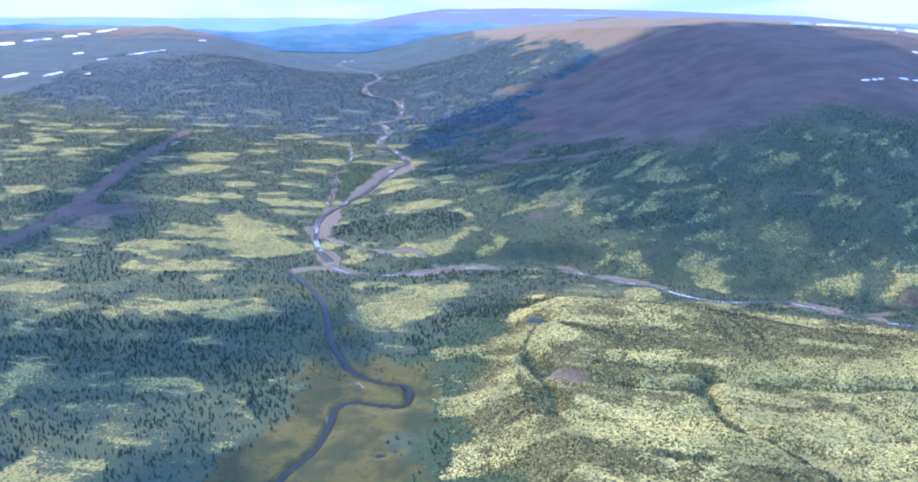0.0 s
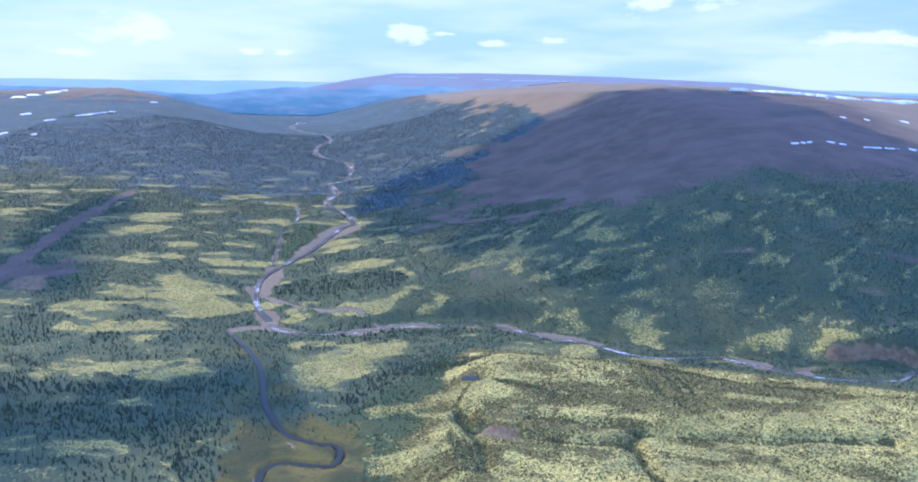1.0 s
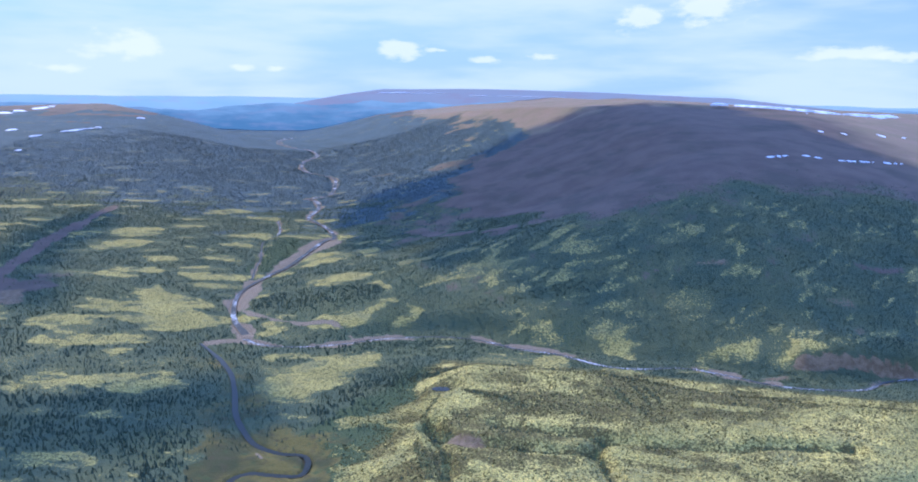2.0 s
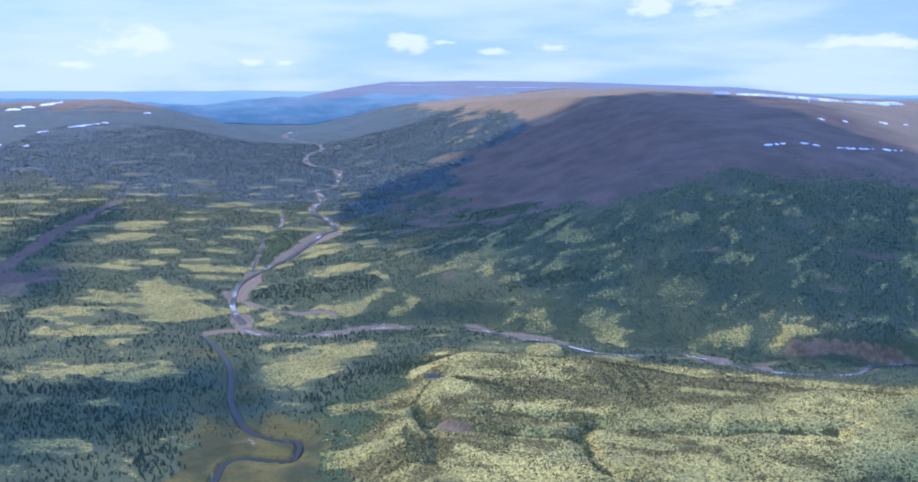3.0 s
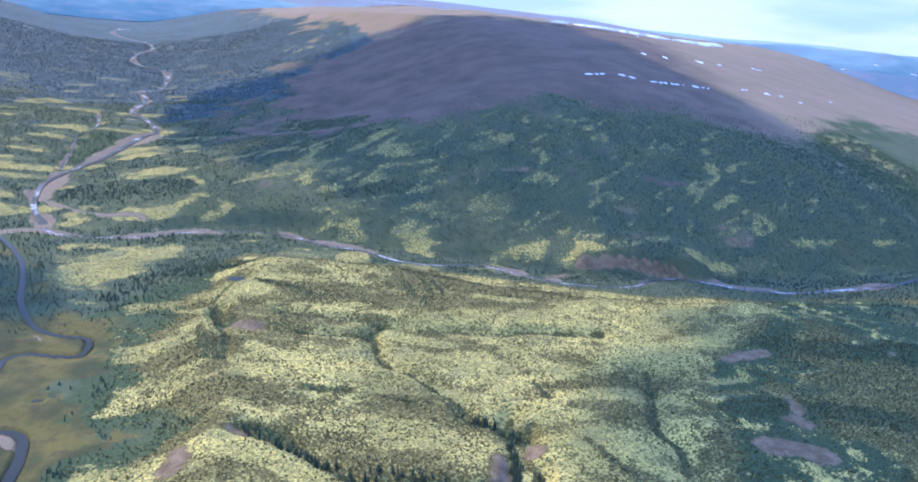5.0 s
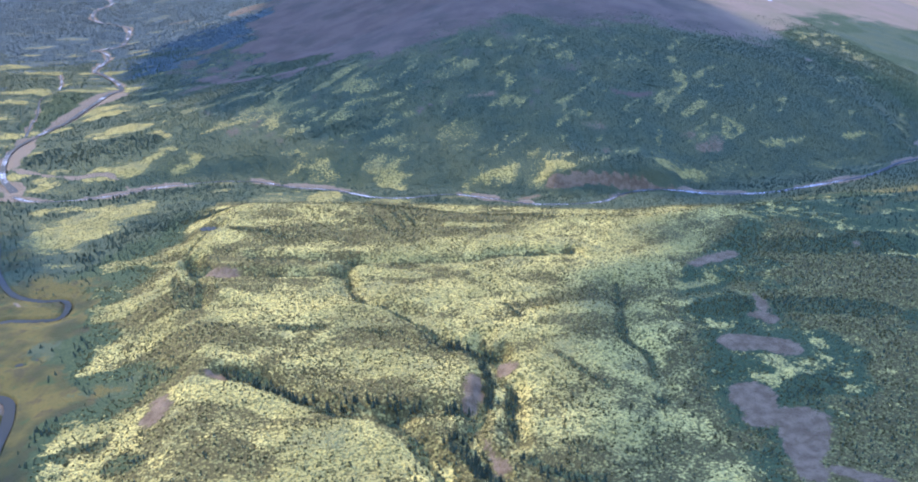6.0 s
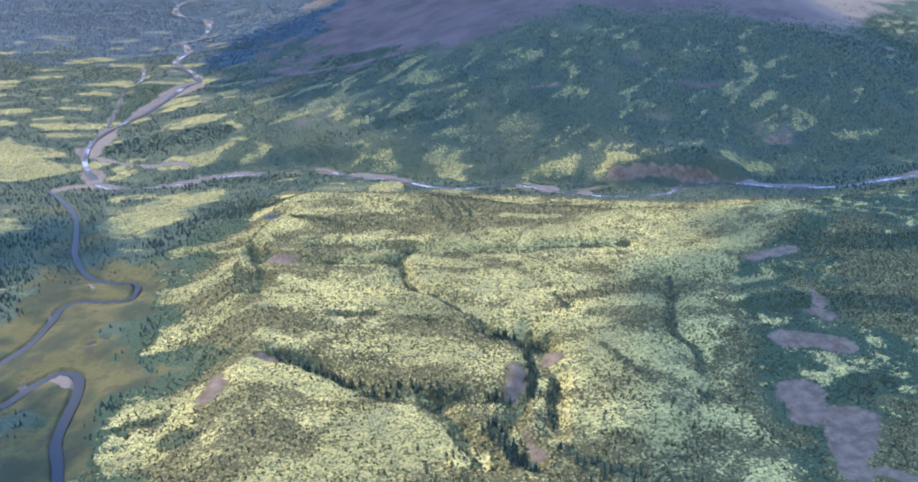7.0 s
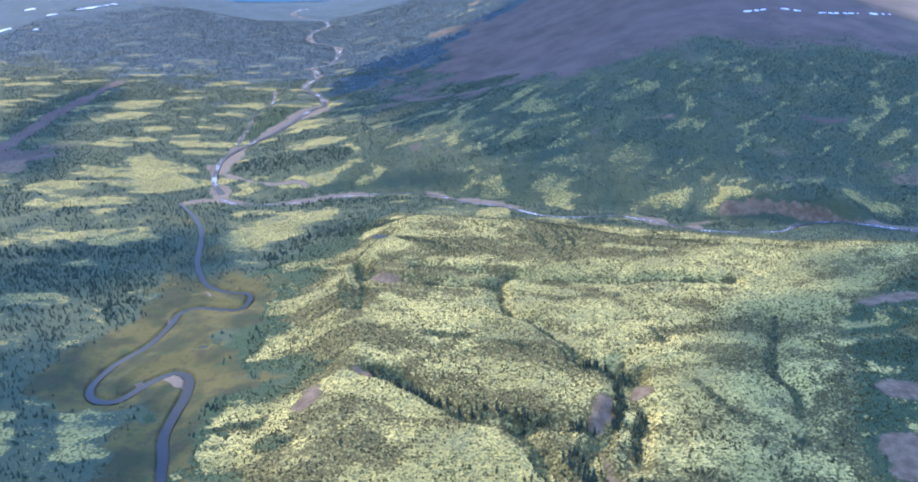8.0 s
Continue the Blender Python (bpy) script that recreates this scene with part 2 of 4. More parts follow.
CLOUD = cloud_material()
HAZE_GLOW_MID = haze_glow_material("blue_haze_glow_mid", (0.15, 0.33, 0.56), (0.40, 0.64, 0.92))
HAZE_GLOW_FAR = haze_glow_material("blue_haze_glow_far", (0.40, 0.70, 0.98), (0.52, 0.79, 1.03))
HAZE_GLOW_MAUVE = haze_glow_material("mauve_haze_glow", (0.30, 0.42, 0.62), (0.42, 0.50, 0.70))
HAZE_GLOW_PLAIN = haze_glow_material("mauve_plain_haze_glow", (0.22, 0.36, 0.60), (0.46, 0.56, 0.76))
CREEK_WATER = water_material("creek_water", (0.036, 0.042, 0.036), 0.30, -0.4)
RIVER_WATER = water_material("river_water", (0.065, 0.072, 0.066), 0.65, 0.08)


# ---------------------------------------------------------------- lie of the land
SEED = 7


def lattice(ix, iy, k):
    """A repeatable random number between 0 and 1 for each lattice point."""
    n = (ix.astype(np.int64) * 374761393 + iy.astype(np.int64) * 668265263 + (k + SEED) * 974634777) & 0x7FFFFFFF
    n = ((n ^ (n >> 13)) * 1274126177) & 0x7FFFFFFF
    return ((n ^ (n >> 16)) & 0xFFFFFF) / float(0xFFFFFF)


def value_noise(x, y, k):
    fx, fy = np.floor(x), np.floor(y)
    u, v = x - fx, y - fy
    u, v = u * u * (3 - 2 * u), v * v * (3 - 2 * v)
    a, b = lattice(fx, fy, k), lattice(fx + 1, fy, k)
    c, d = lattice(fx, fy + 1, k), lattice(fx + 1, fy + 1, k)
    return (a + (b - a) * u) * (1 - v) + (c + (d - c) * u) * v


def fbm(x, y, size, k, octaves=4, rough=0.5):
    """Layered noise about 0, mostly between -0.5 and 0.5; size is the largest wave in metres."""
    total, amp, norm = 0.0, 1.0, 0.0
    for o in range(octaves):
        ca, sa = math.cos(0.6 * o), math.sin(0.6 * o)
        xx, yy = (ca * x - sa * y) / size * 2 ** o, (sa * x + ca * y) / size * 2 ** o
        total = total + amp * (value_noise(xx + 17.3 * o, yy - 9.1 * o, k + o) - 0.5)
        norm += amp
        amp *= rough
    return total / norm


def ramp(v, lo, hi):
    s = np.clip((v - lo) / (hi - lo), 0, 1)
    return s * s * (3 - 2 * s)


def soft_min(a, b, k):
    h = np.clip(0.5 + 0.5 * (b - a) / k, 0, 1)
    return b + (a - b) * h - k * h * (1 - h)


def soft_max(a, b, k):
    return -soft_min(-a, -b, k)


def spline(points, step=4.0):
    """A smooth line through plan points (Catmull-Rom), cut into short steps."""
    p = np.array(points, float)
    p = np.vstack([2 * p[0] - p[1], p, 2 * p[-1] - p[-2]])
    out = []
    for i in range(1, len(p) - 2):
        n = max(2, int(np.linalg.norm(p[i + 1, :2] - p[i, :2]) / step))
        t = np.linspace(0, 1, n, endpoint=False)[:, None]
        out.append(0.5 * (2 * p[i] + (p[i + 1] - p[i - 1]) * t + (2 * p[i - 1] - 5 * p[i] + 4 * p[i + 1] - p[i + 2]) * t ** 2
                          + (3 * p[i] - p[i - 1] - 3 * p[i + 1] + p[i + 2]) * t ** 3))
    out.append(p[-2][None])
    return np.vstack(out)


def to_line(x, y, line, reach=1e9):
    """Distance of plan points from a cut line, the index of the nearest step, and the side."""
    x, y = np.asarray(x, float), np.asarray(y, float)
    best, near = np.full(x.shape, 1e9), np.zeros(x.shape, int)
    lo, hi = line[:, :2].min(0) - reach, line[:, :2].max(0) + reach
    inside = (x > lo[0]) & (x < hi[0]) & (y > lo[1]) & (y < hi[1])
    xs, ys = x[inside], y[inside]
    b, n = np.full(xs.shape, 1e9), np.zeros(xs.shape, int)
    for i in range(len(line) - 1):
        ax, ay = line[i, :2]
        dx, dy = line[i + 1, :2] - line[i, :2]
        t = np.clip(((xs - ax) * dx + (ys - ay) * dy) / (dx * dx + dy * dy + 1e-9), 0, 1)
        d = (xs - ax - t * dx) ** 2 + (ys - ay - t * dy) ** 2
        m = d < b
        b[m], n[m] = d[m], i
    best[inside], near[inside] = np.sqrt(b), n
    return best, near


# water lines in plan: x, y, half width
MAIN_RIVER = [(-172, 980, 3.4), (-184, 1018, 3.8), (-202, 1053, 3.2), (-218, 1114, 2.4), (-225, 1185, 2.4), (-215, 1240, 2.2), (-199, 1290, 2.4), (-178, 1350, 2.6),
              (-160, 1445, 2.8), (-142, 1538, 3.0), (-126, 1571, 2.8), (-140, 1643, 2.8), (-182, 1740, 3.0), (-203, 1782, 2.8), (-196, 1911, 3.2), (-216, 2010, 3.0),
              (-240, 2034, 2.6), (-220, 2062, 2.8), (-190, 2130, 3.0), (-206, 2385, 3.2), (-244, 2478, 3.0), (-298, 2547, 3.2), (-340, 2649, 3.2), (-359, 2843, 3.6),
              (-339, 3038, 3.6), (-391, 3246, 3.6), (-468, 3336, 3.8), (-557, 3526, 4.0), (-578, 3700, 4.4), (-540, 3820, 4.8)]
CREEK = [(-226, 968, 1.0), (-210, 944, 1.4), (-185, 902, 1.8), (-163, 854, 1.8), (-147, 801, 1.8), (-136, 751, 1.8), (-121, 710, 1.8), (-102, 673, 1.8), (-77, 654, 1.8),
         (-57, 650, 2.2), (-50, 634, 2.6), (-54, 613, 2.2), (-74, 613, 2.2), (-94, 617, 1.8), (-107, 606, 1.8), (-108, 580, 1.8), (-113, 540, 1.8),
         (-128, 505, 2.2), (-132, 470, 2.2), (-122, 449, 2.6), (-103, 447, 2.6), (-90, 472, 2.6), (-75, 489, 2.6), (-60, 480, 2.9), (-55, 454, 2.9), (-54, 429, 2.9),
         (-52, 397, 2.6), (-42, 365, 2.2), (-35, 330, 2.2), (-45, 280, 2.2), (-60, 200, 2.2), (-50, 90, 2.2), (-90, -20, 2.2)]
TRIBUTARY = [(-172, 980, 1.8), (-150, 958, 1.5), (-110, 946, 1.3), (-60, 950, 1.3), (-4, 970, 1.3), (62, 974, 1.3), (114, 960, 1.5), (156, 925, 1.5), (203, 902, 1.5), (246, 862, 1.5),
             (285, 850, 1.5), (334, 852, 1.3), (375, 828, 1.3), (416, 795, 1.3), (464, 782, 1.3), (505, 783, 1.3), (535, 803, 1.5), (574, 812, 1.5), (609, 799, 1.5),
             (638, 780, 1.5), (699, 766, 1.5), (793, 781, 1.5), (878, 803, 1.5), (959, 845, 1.8), (1025, 868, 1.8), (1075, 930, 1.8), (1180, 960, 1.8), (1330, 985, 1.8), (1500, 1010, 1.8)]
SIDE_CHANNEL = [(-262, 1745, 0.3), (-250, 1690, 0.6), (-238, 1610, 0.4), (-252, 1530, 0.7), (-249, 1490, 0.5), (-234, 1400, 0.8), (-230, 1334, 0.8), (-222, 1262, 1.2)]
main_line, creek_line, trib_line, side_line = spline(MAIN_RIVER), spline(CREEK), spline(TRIBUTARY), spline(SIDE_CHANNEL)


def floor_height(y):
    return np.interp(y, [200, 1000, 1500, 2400, 3500, 5000], [-2, 2, 25, 56, 90, 125])


def trib_height(x):
    return np.interp(x, [-180, 60, 500, 1000, 1500], [2, 8, 9, 12, 24])


def river_x(y):
    return np.interp(y, [900, 1200, 1514, 1800, 2400, 2800, 3300, 3800, 5000], [-170, -222, -137, -190, -215, -350, -440, -540, -640])


def land_broad(x, y):
    """The large forms: valley floor, bench, table mountain, far hills."""
    base = floor_height(y)
    east = np.maximum(x - river_x(y), 0)
    west = np.maximum(river_x(y) - x, 0)
    base = base + 0.022 * west
    # table mountain between the two rivers
    north = np.maximum(y - np.interp(x, [-200, 60, 500, 1000, 1090, 1400], [960, 975, 800, 860, 945, 1010]), 0)
    south_face = 8 + 292 * (1 - np.exp(-north / 565)) + 18 * ramp(y + 60 * fbm(x, y, 260, 45, 3) - np.interp(x, [300, 700, 900, 1100], [2500, 2400, 2330, 2250]), -45, 12)
    west_face = floor_height(y) + 0.10 * east + 2.4e-4 * east ** 2
    east_face = 59 + 0.18 * y - 0.16 * x - 90 * ramp(x, 1700, 2700)
    top = 291 - 0.035 * (x - 669) + 0.004 * (y - 2064)
    rim_back = np.interp(x, [-200, 110, 290, 490, 669, 760], [185, 222, 250, 268, 286, 300])
    hill = soft_min(soft_min(south_face, west_face, 40), soft_min(east_face, soft_min(top, rim_back, 8), 40), 3)
    land = soft_max(base, hill, 10)
    # low bench before the tributary
    bench = 27 * ramp(x - np.interp(y, [200, 450, 600, 700, 800, 900], [-20, 10, -15, 0, 30, 60]), -15, 75)
    bench = bench * ramp(np.interp(x, [-50, 60, 250, 400, 500, 650, 1000], [900, 900, 850, 790, 750, 740, 760]) - y, -5, 95)
    bench = bench + 14 * ramp(x, 420, 900) * ramp(760 - y, 0, 200)
    land = np.where(y < 1000, soft_max(land, bench, 6), land)
    # left hill
    face_e = 70 + 0.22 * (-x - 560)
    face_s = 30 + 0.095 * (y - 1850)
    left = soft_min(soft_min(face_e, face_s, 40), 236 + 0.03 * (x + 1500), 9)
    left = soft_min(left, 236 - 0.35 * np.maximum(y - 3500 + 0.9 * (x + 878), 0), 12)
    land = np.where(x < -100, soft_max(land, left, 20), land)
    return land


# shallow gullies in the bench
DARK_LINES = [[(83, 443), (105, 431), (128, 406), (152, 377), (166, 366), (183, 360), (209, 360), (231, 354)],
              [(268, 446), (261, 431), (259, 405), (250, 369), (240, 349), (228, 322), (234, 290)],
              [(187, 359), (196, 330), (206, 293)], [(273, 425), (266, 392), (269, 377), (260, 350), (253, 318)],
              [(406, 528), (388, 477), (369, 428), (375, 399), (371, 377), (360, 342)],
              [(272, 424), (254, 440), (239, 450), (231, 474), (209, 508), (193, 526), (186, 553), (182, 601)],
              [(47, 666), (60, 644), (80, 618), (111, 609), (151, 600), (181, 602), (200, 625), (236, 615), (279, 610), (305, 607), (335, 613), (398, 604)],
              [(109, 656), (150, 640), (190, 632), (206, 620)], [(52, 668), (60, 604), (62, 560)]]
BANK_X, BANK_Y = [440, 462, 480, 505, 540, 573, 606, 628], [836, 831, 829, 825, 821, 821, 806, 784]
TARNS = [(64, 758, 10), (-64, 529, 4), (-53, 534, 2.5)]
dark_cut = [spline(p) for p in DARK_LINES]


def land(x, y):
    """Height of the ground at plan points, with the cut of the streams and the small relief."""
    x, y = np.asarray(x, float), np.asarray(y, float)
    z = land_broad(x, y)
    dm, im = to_line(x, y, main_line, 300)
    dc, ic = to_line(x, y, creek_line, 300)
    dt, it = to_line(x, y, trib_line, 300)
    d8, i8 = to_line(x, y, side_line, 100)
    d = np.minimum(np.minimum(np.minimum(dm, dc), dt), d8)
    far = np.hypot(x, y)
    away = ramp(d, 15, 90)
    slope_part = ramp(z, 60, 140)
    low_bench = ramp(x, -10, 60) * ramp(820 - y, 0, 60)
    z = z + away * ((5.0 + 7.0 * low_bench) * fbm(x, y, 160, 11) + 9.0 * low_bench * fbm(0.55 * x, 1.1 * y, 62, 15, 2) + (1.6 + 2.2 * low_bench) * (1 - 0.85 * slope_part) * fbm(x, y, 38, 21, 3)) * (1 - 0.45 * slope_part)
    z = z + slope_part * ramp(280 - z, 0, 80) * 7 * fbm(x, 0.6 * y, 330, 31, 2)
    z = z + 26 * fbm(x, y, 700, 41, 3) * ramp(far, 1500, 3000) * ramp(d, 60, 400)
    z = z + 1.8 * fbm(x, y, 14, 23, 2) * away * ramp(900 - far, 0, 300)
    for p in dark_cut:
        dg, _ = to_line(x, y, p, 30)
        z = z - 5.5 * (1 - ramp(dg, 1.5, 13))
    for tx, ty, tr in TARNS:
        dp = np.hypot(x - tx, y - ty)
        z = z + (land_broad(np.array([float(tx)]), np.array([float(ty)]))[0] - 2.0 - z) * (1 - ramp(dp, tr, tr * 2.4))
    # eroded bank above the tributary
    bank = y - np.interp(x, BANK_X, BANK_Y) + 7 * fbm(x, y, 30, 47, 3)
    z = z + 11 * ramp(bank, -3, 4) * (1 - ramp(bank, 14, 80)) * ramp(x, 446, 466) * ramp(630 - x, 0, 16)
    # stream beds: level with the water line, then cut below it
    wm, wc, wt = main_line[im, 2], creek_line[ic, 2], trib_line[it, 2]
    for dist, wid, level, cut, bed in ((dm, wm, floor_height(y) - 1, 60, 5 + 0.003 * far), (dc, wc, floor_height(y) - 1.5, 26, 2.5), (d8, side_line[i8, 2], floor_height(y) - 1, 20, 3), (dt, wt, trib_height(x) - 1, np.where((x > 425) & (x < 650) & (y > 770), 14, 40), 4)):
        near = 1 - ramp(dist, wid + 6, wid + cut)
        z = z + (level + 1.2 - z) * near
        z = z - 2.8 * (1 - ramp(dist, wid + 0.3 * bed, wid + bed))
    return z


# ---------------------------------------------------------------- what covers the ground
def cells(x, y, size, k):
    """Distance to the borders of an uneven patchwork, and a random number for each patch."""
    fx, fy = np.floor(x / size), np.floor(y / size)
    f1, f2, own = np.full(x.shape, 1e9), np.full(x.shape, 1e9), np.zeros(x.shape)
    for i in (-1, 0, 1):
        for j in (-1, 0, 1):
            cx, cy = fx + i, fy + j
            px, py = (cx + 0.1 + 0.8 * lattice(cx, cy, k)) * size, (cy + 0.1 + 0.8 * lattice(cx, cy, k + 50)) * size
            d = np.hypot(x - px, y - py)
            closer = d < f1
            f2 = np.where(closer, f1, np.minimum(f2, d))
            own = np.where(closer, lattice(cx, cy, k + 90), own)
            f1 = np.where(closer, d, f1)
    return f2 - f1, own


def strips(x, y, rows):
    """How far inside the nearest of some rounded strips (x0, y0, x1, y1, radius) a point lies, in metres."""
    best = np.full(np.shape(x), -1e9)
    for x0, y0, x1, y1, r in rows:
        dx, dy = x1 - x0, y1 - y0
        t = np.clip(((x - x0) * dx + (y - y0) * dy) / (dx * dx + dy * dy + 1e-6), 0, 1)
        best = np.maximum(best, r - np.hypot(x - x0 - t * dx, y - y0 - t * dy))
    return best


LICHEN_PATCHES = [(-112, 808, -40, 838, 24), (-60, 850, -20, 878, 26), (-330, 1092, -318, 1085, 50), (-275, 1046, -262, 1038, 40),
                  (-370, 962, -300, 968, 26), (-350, 823, -262, 829, 20), (-262, 731, -232, 736, 9), (-375, 640, -310, 645, 22),
                  (-330, 572, -180, 580, 36), (-260, 545, -180, 555, 20), (-300, 1262, -250, 1268, 22), (-372, 1184, -330, 1160, 20),
                  (-290, 1215, -255, 1210, 14), (-273, 612, -130, 578, 20), (-233, 537, -131, 528, 8), (-206, 489, -149, 491, 6), (-181, 442, -123, 450, 6), (-157, 396, -123, 407, 6)]
LICHEN_PATCHES_EAST = [(-54, 1135, -28, 1082, 12), (-20, 1060, 36, 1018, 15), (95, 988, 165, 1000, 15), (60, 1139, 130, 1130, 20), (20, 1240, 110, 1235, 24),
                       (300, 875, 420, 905, 16), (405, 905, 440, 925, 18), (560, 860, 590, 870, 16), (310, 1282, 345, 1230, 6), (190, 1250, 260, 1270, 12),
                       (-135, 1180, -115, 1215, 12), (-60, 1260, 0, 1290, 14), (-150, 893, -60, 895, 8), (-30, 700, 40, 715, 16), (30, 730, 90, 715, 16)]
FAINT_LINES = [[(125, 488), (159, 478), (201, 466), (231, 468)], [(230, 800), (249, 735), (253, 667), (262, 625), (281, 611)],
               [(243, 790), (262, 724), (266, 670), (276, 628)], [(225, 745), (236, 690), (250, 640)], [(60, 740), (40, 640), (50, 560)], [(300, 500), (310, 420), (330, 360)]]
DARK_WOODS = [(-440, 705, -250, 705, 22), (-280, 680, -170, 670, 24), (-185, 650, -150, 590, 20), (-420, 760, -180, 770, 16), (-90, 935, 60, 940, 14),
              (-60, 740, -10, 790, 16), (0, 800, 60, 830, 14), (-150, 1130, -40, 1110, 40), (100, 1020, 260, 1010, 12), (-440, 520, -320, 510, 20)]
DARK_WOODS_BENCH = [(12, 474, 45, 463, 4), (-28, 545, -24, 515, 5), (-14, 480, -8, 462, 4), (-32, 432, -26, 424, 6), (-26, 392, 14, 399, 6), (28, 368, 40, 355, 6), (59, 655, 61, 579, 3), (255, 292, 285, 268, 5), (80, 730, 130, 700, 5),
                    (100, 640, 130, 660, 5), (460, 450, 560, 420, 18), (540, 560, 700, 520, 20), (400, 300, 470, 330, 12), (225, 452, 258, 418, 5)]
LICHEN_KNOLLS = [(196, 519, 236, 470, 6), (321, 640, 384, 606, 10), (405, 585, 455, 545, 9), (85, 572, 127, 536, 9), (58, 430, 129, 386, 12), (161, 339, 201, 298, 13), (272, 330, 303, 315, 9),
                 (189, 599, 247, 572, 9), (54, 728, 58, 672, 9), (300, 560, 330, 520, 12), (8, 700, 51, 655, 7), (300, 700, 350, 690, 6), (130, 480, 160, 500, 6)]
DULL_HOLLOWS = [(120, 641, 182, 630, 15), (225, 740, 262, 660, 16), (280, 690, 316, 660, 14), (166, 458, 225, 452, 8), (235, 440, 278, 425, 9), (92, 340, 120, 318, 12), (329, 452, 357, 429, 12), (250, 275, 285, 290, 13), (305, 258, 350, 290, 20), (340, 335, 385, 345, 15),
                (120, 710, 190, 700, 20), (60, 540, 75, 505, 9), (330, 370, 350, 350, 10)]
HEATH = [(40, 1520, 70, 1440, 18), (95, 1400, 120, 1380, 14), (160, 1360, 190, 1340, 14), (330, 1020, 350, 1030, 8), (620, 1010, 660, 1000, 16)]
MUD = [(59, 487, 50, 463, 3.5), (44, 428, 45, 399, 2.5), (72, 443, 80, 440, 3), (75, 624, 88, 617, 4), (484, 536, 524, 543, 9), (438, 388, 468, 372, 12), (416, 330, 404, 306, 11), (496, 466, 490, 440, 5),
       (424, 298, 398, 243, 15), (415, 245, 428, 230, 14), (273, 409, 274, 398, 4), (242, 386, 235, 360, 3.5), (235, 335, 240, 292, 4), (482, 430, 486, 420, 6), (376, 228, 400, 218, 12)]
MUD_FAR = [(690, 884, 705, 884, 20), (540, 930, 560, 936, 14), (410, 1030, 430, 1030, 10),
           (536, 864, 540, 872, 9), (672, 914, 690, 916, 8), (-545, 1150, -515, 1120, 26), (638, 524, 648, 530, 9), (590, 430, 602, 455, 9), (367, 836, 400, 842, 6), (412, 824, 440, 824, 6)]
GRAVEL = [(-193, 1093, -154, 1052, 6), (-154, 1052, -112, 1022, 4), (-112, 1022, -76, 1018, 5), (-76, 1018, -52, 994, 6), (-52, 994, -37, 963, 6), (-130, 1522, -155, 1470, 26),
          (-155, 1470, -190, 1340, 12), (-215, 1240, -205, 1110, 12), (-182, 972, -215, 962, 10), (-30, 962, 60, 962, 5), (70, 966, 200, 905, 6),
          (200, 903, 290, 855, 5), (290, 855, 420, 800, 4), (500, 792, 600, 808, 4)]
STREAK = [(-640, 960), (-614, 1031), (-604, 1090), (-602, 1200), (-612, 1340), (-622, 1440), (-630, 1590), (-643, 1860)]
faint_cut, streak_cut = [spline(p) for p in FAINT_LINES], spline(STREAK, 12)


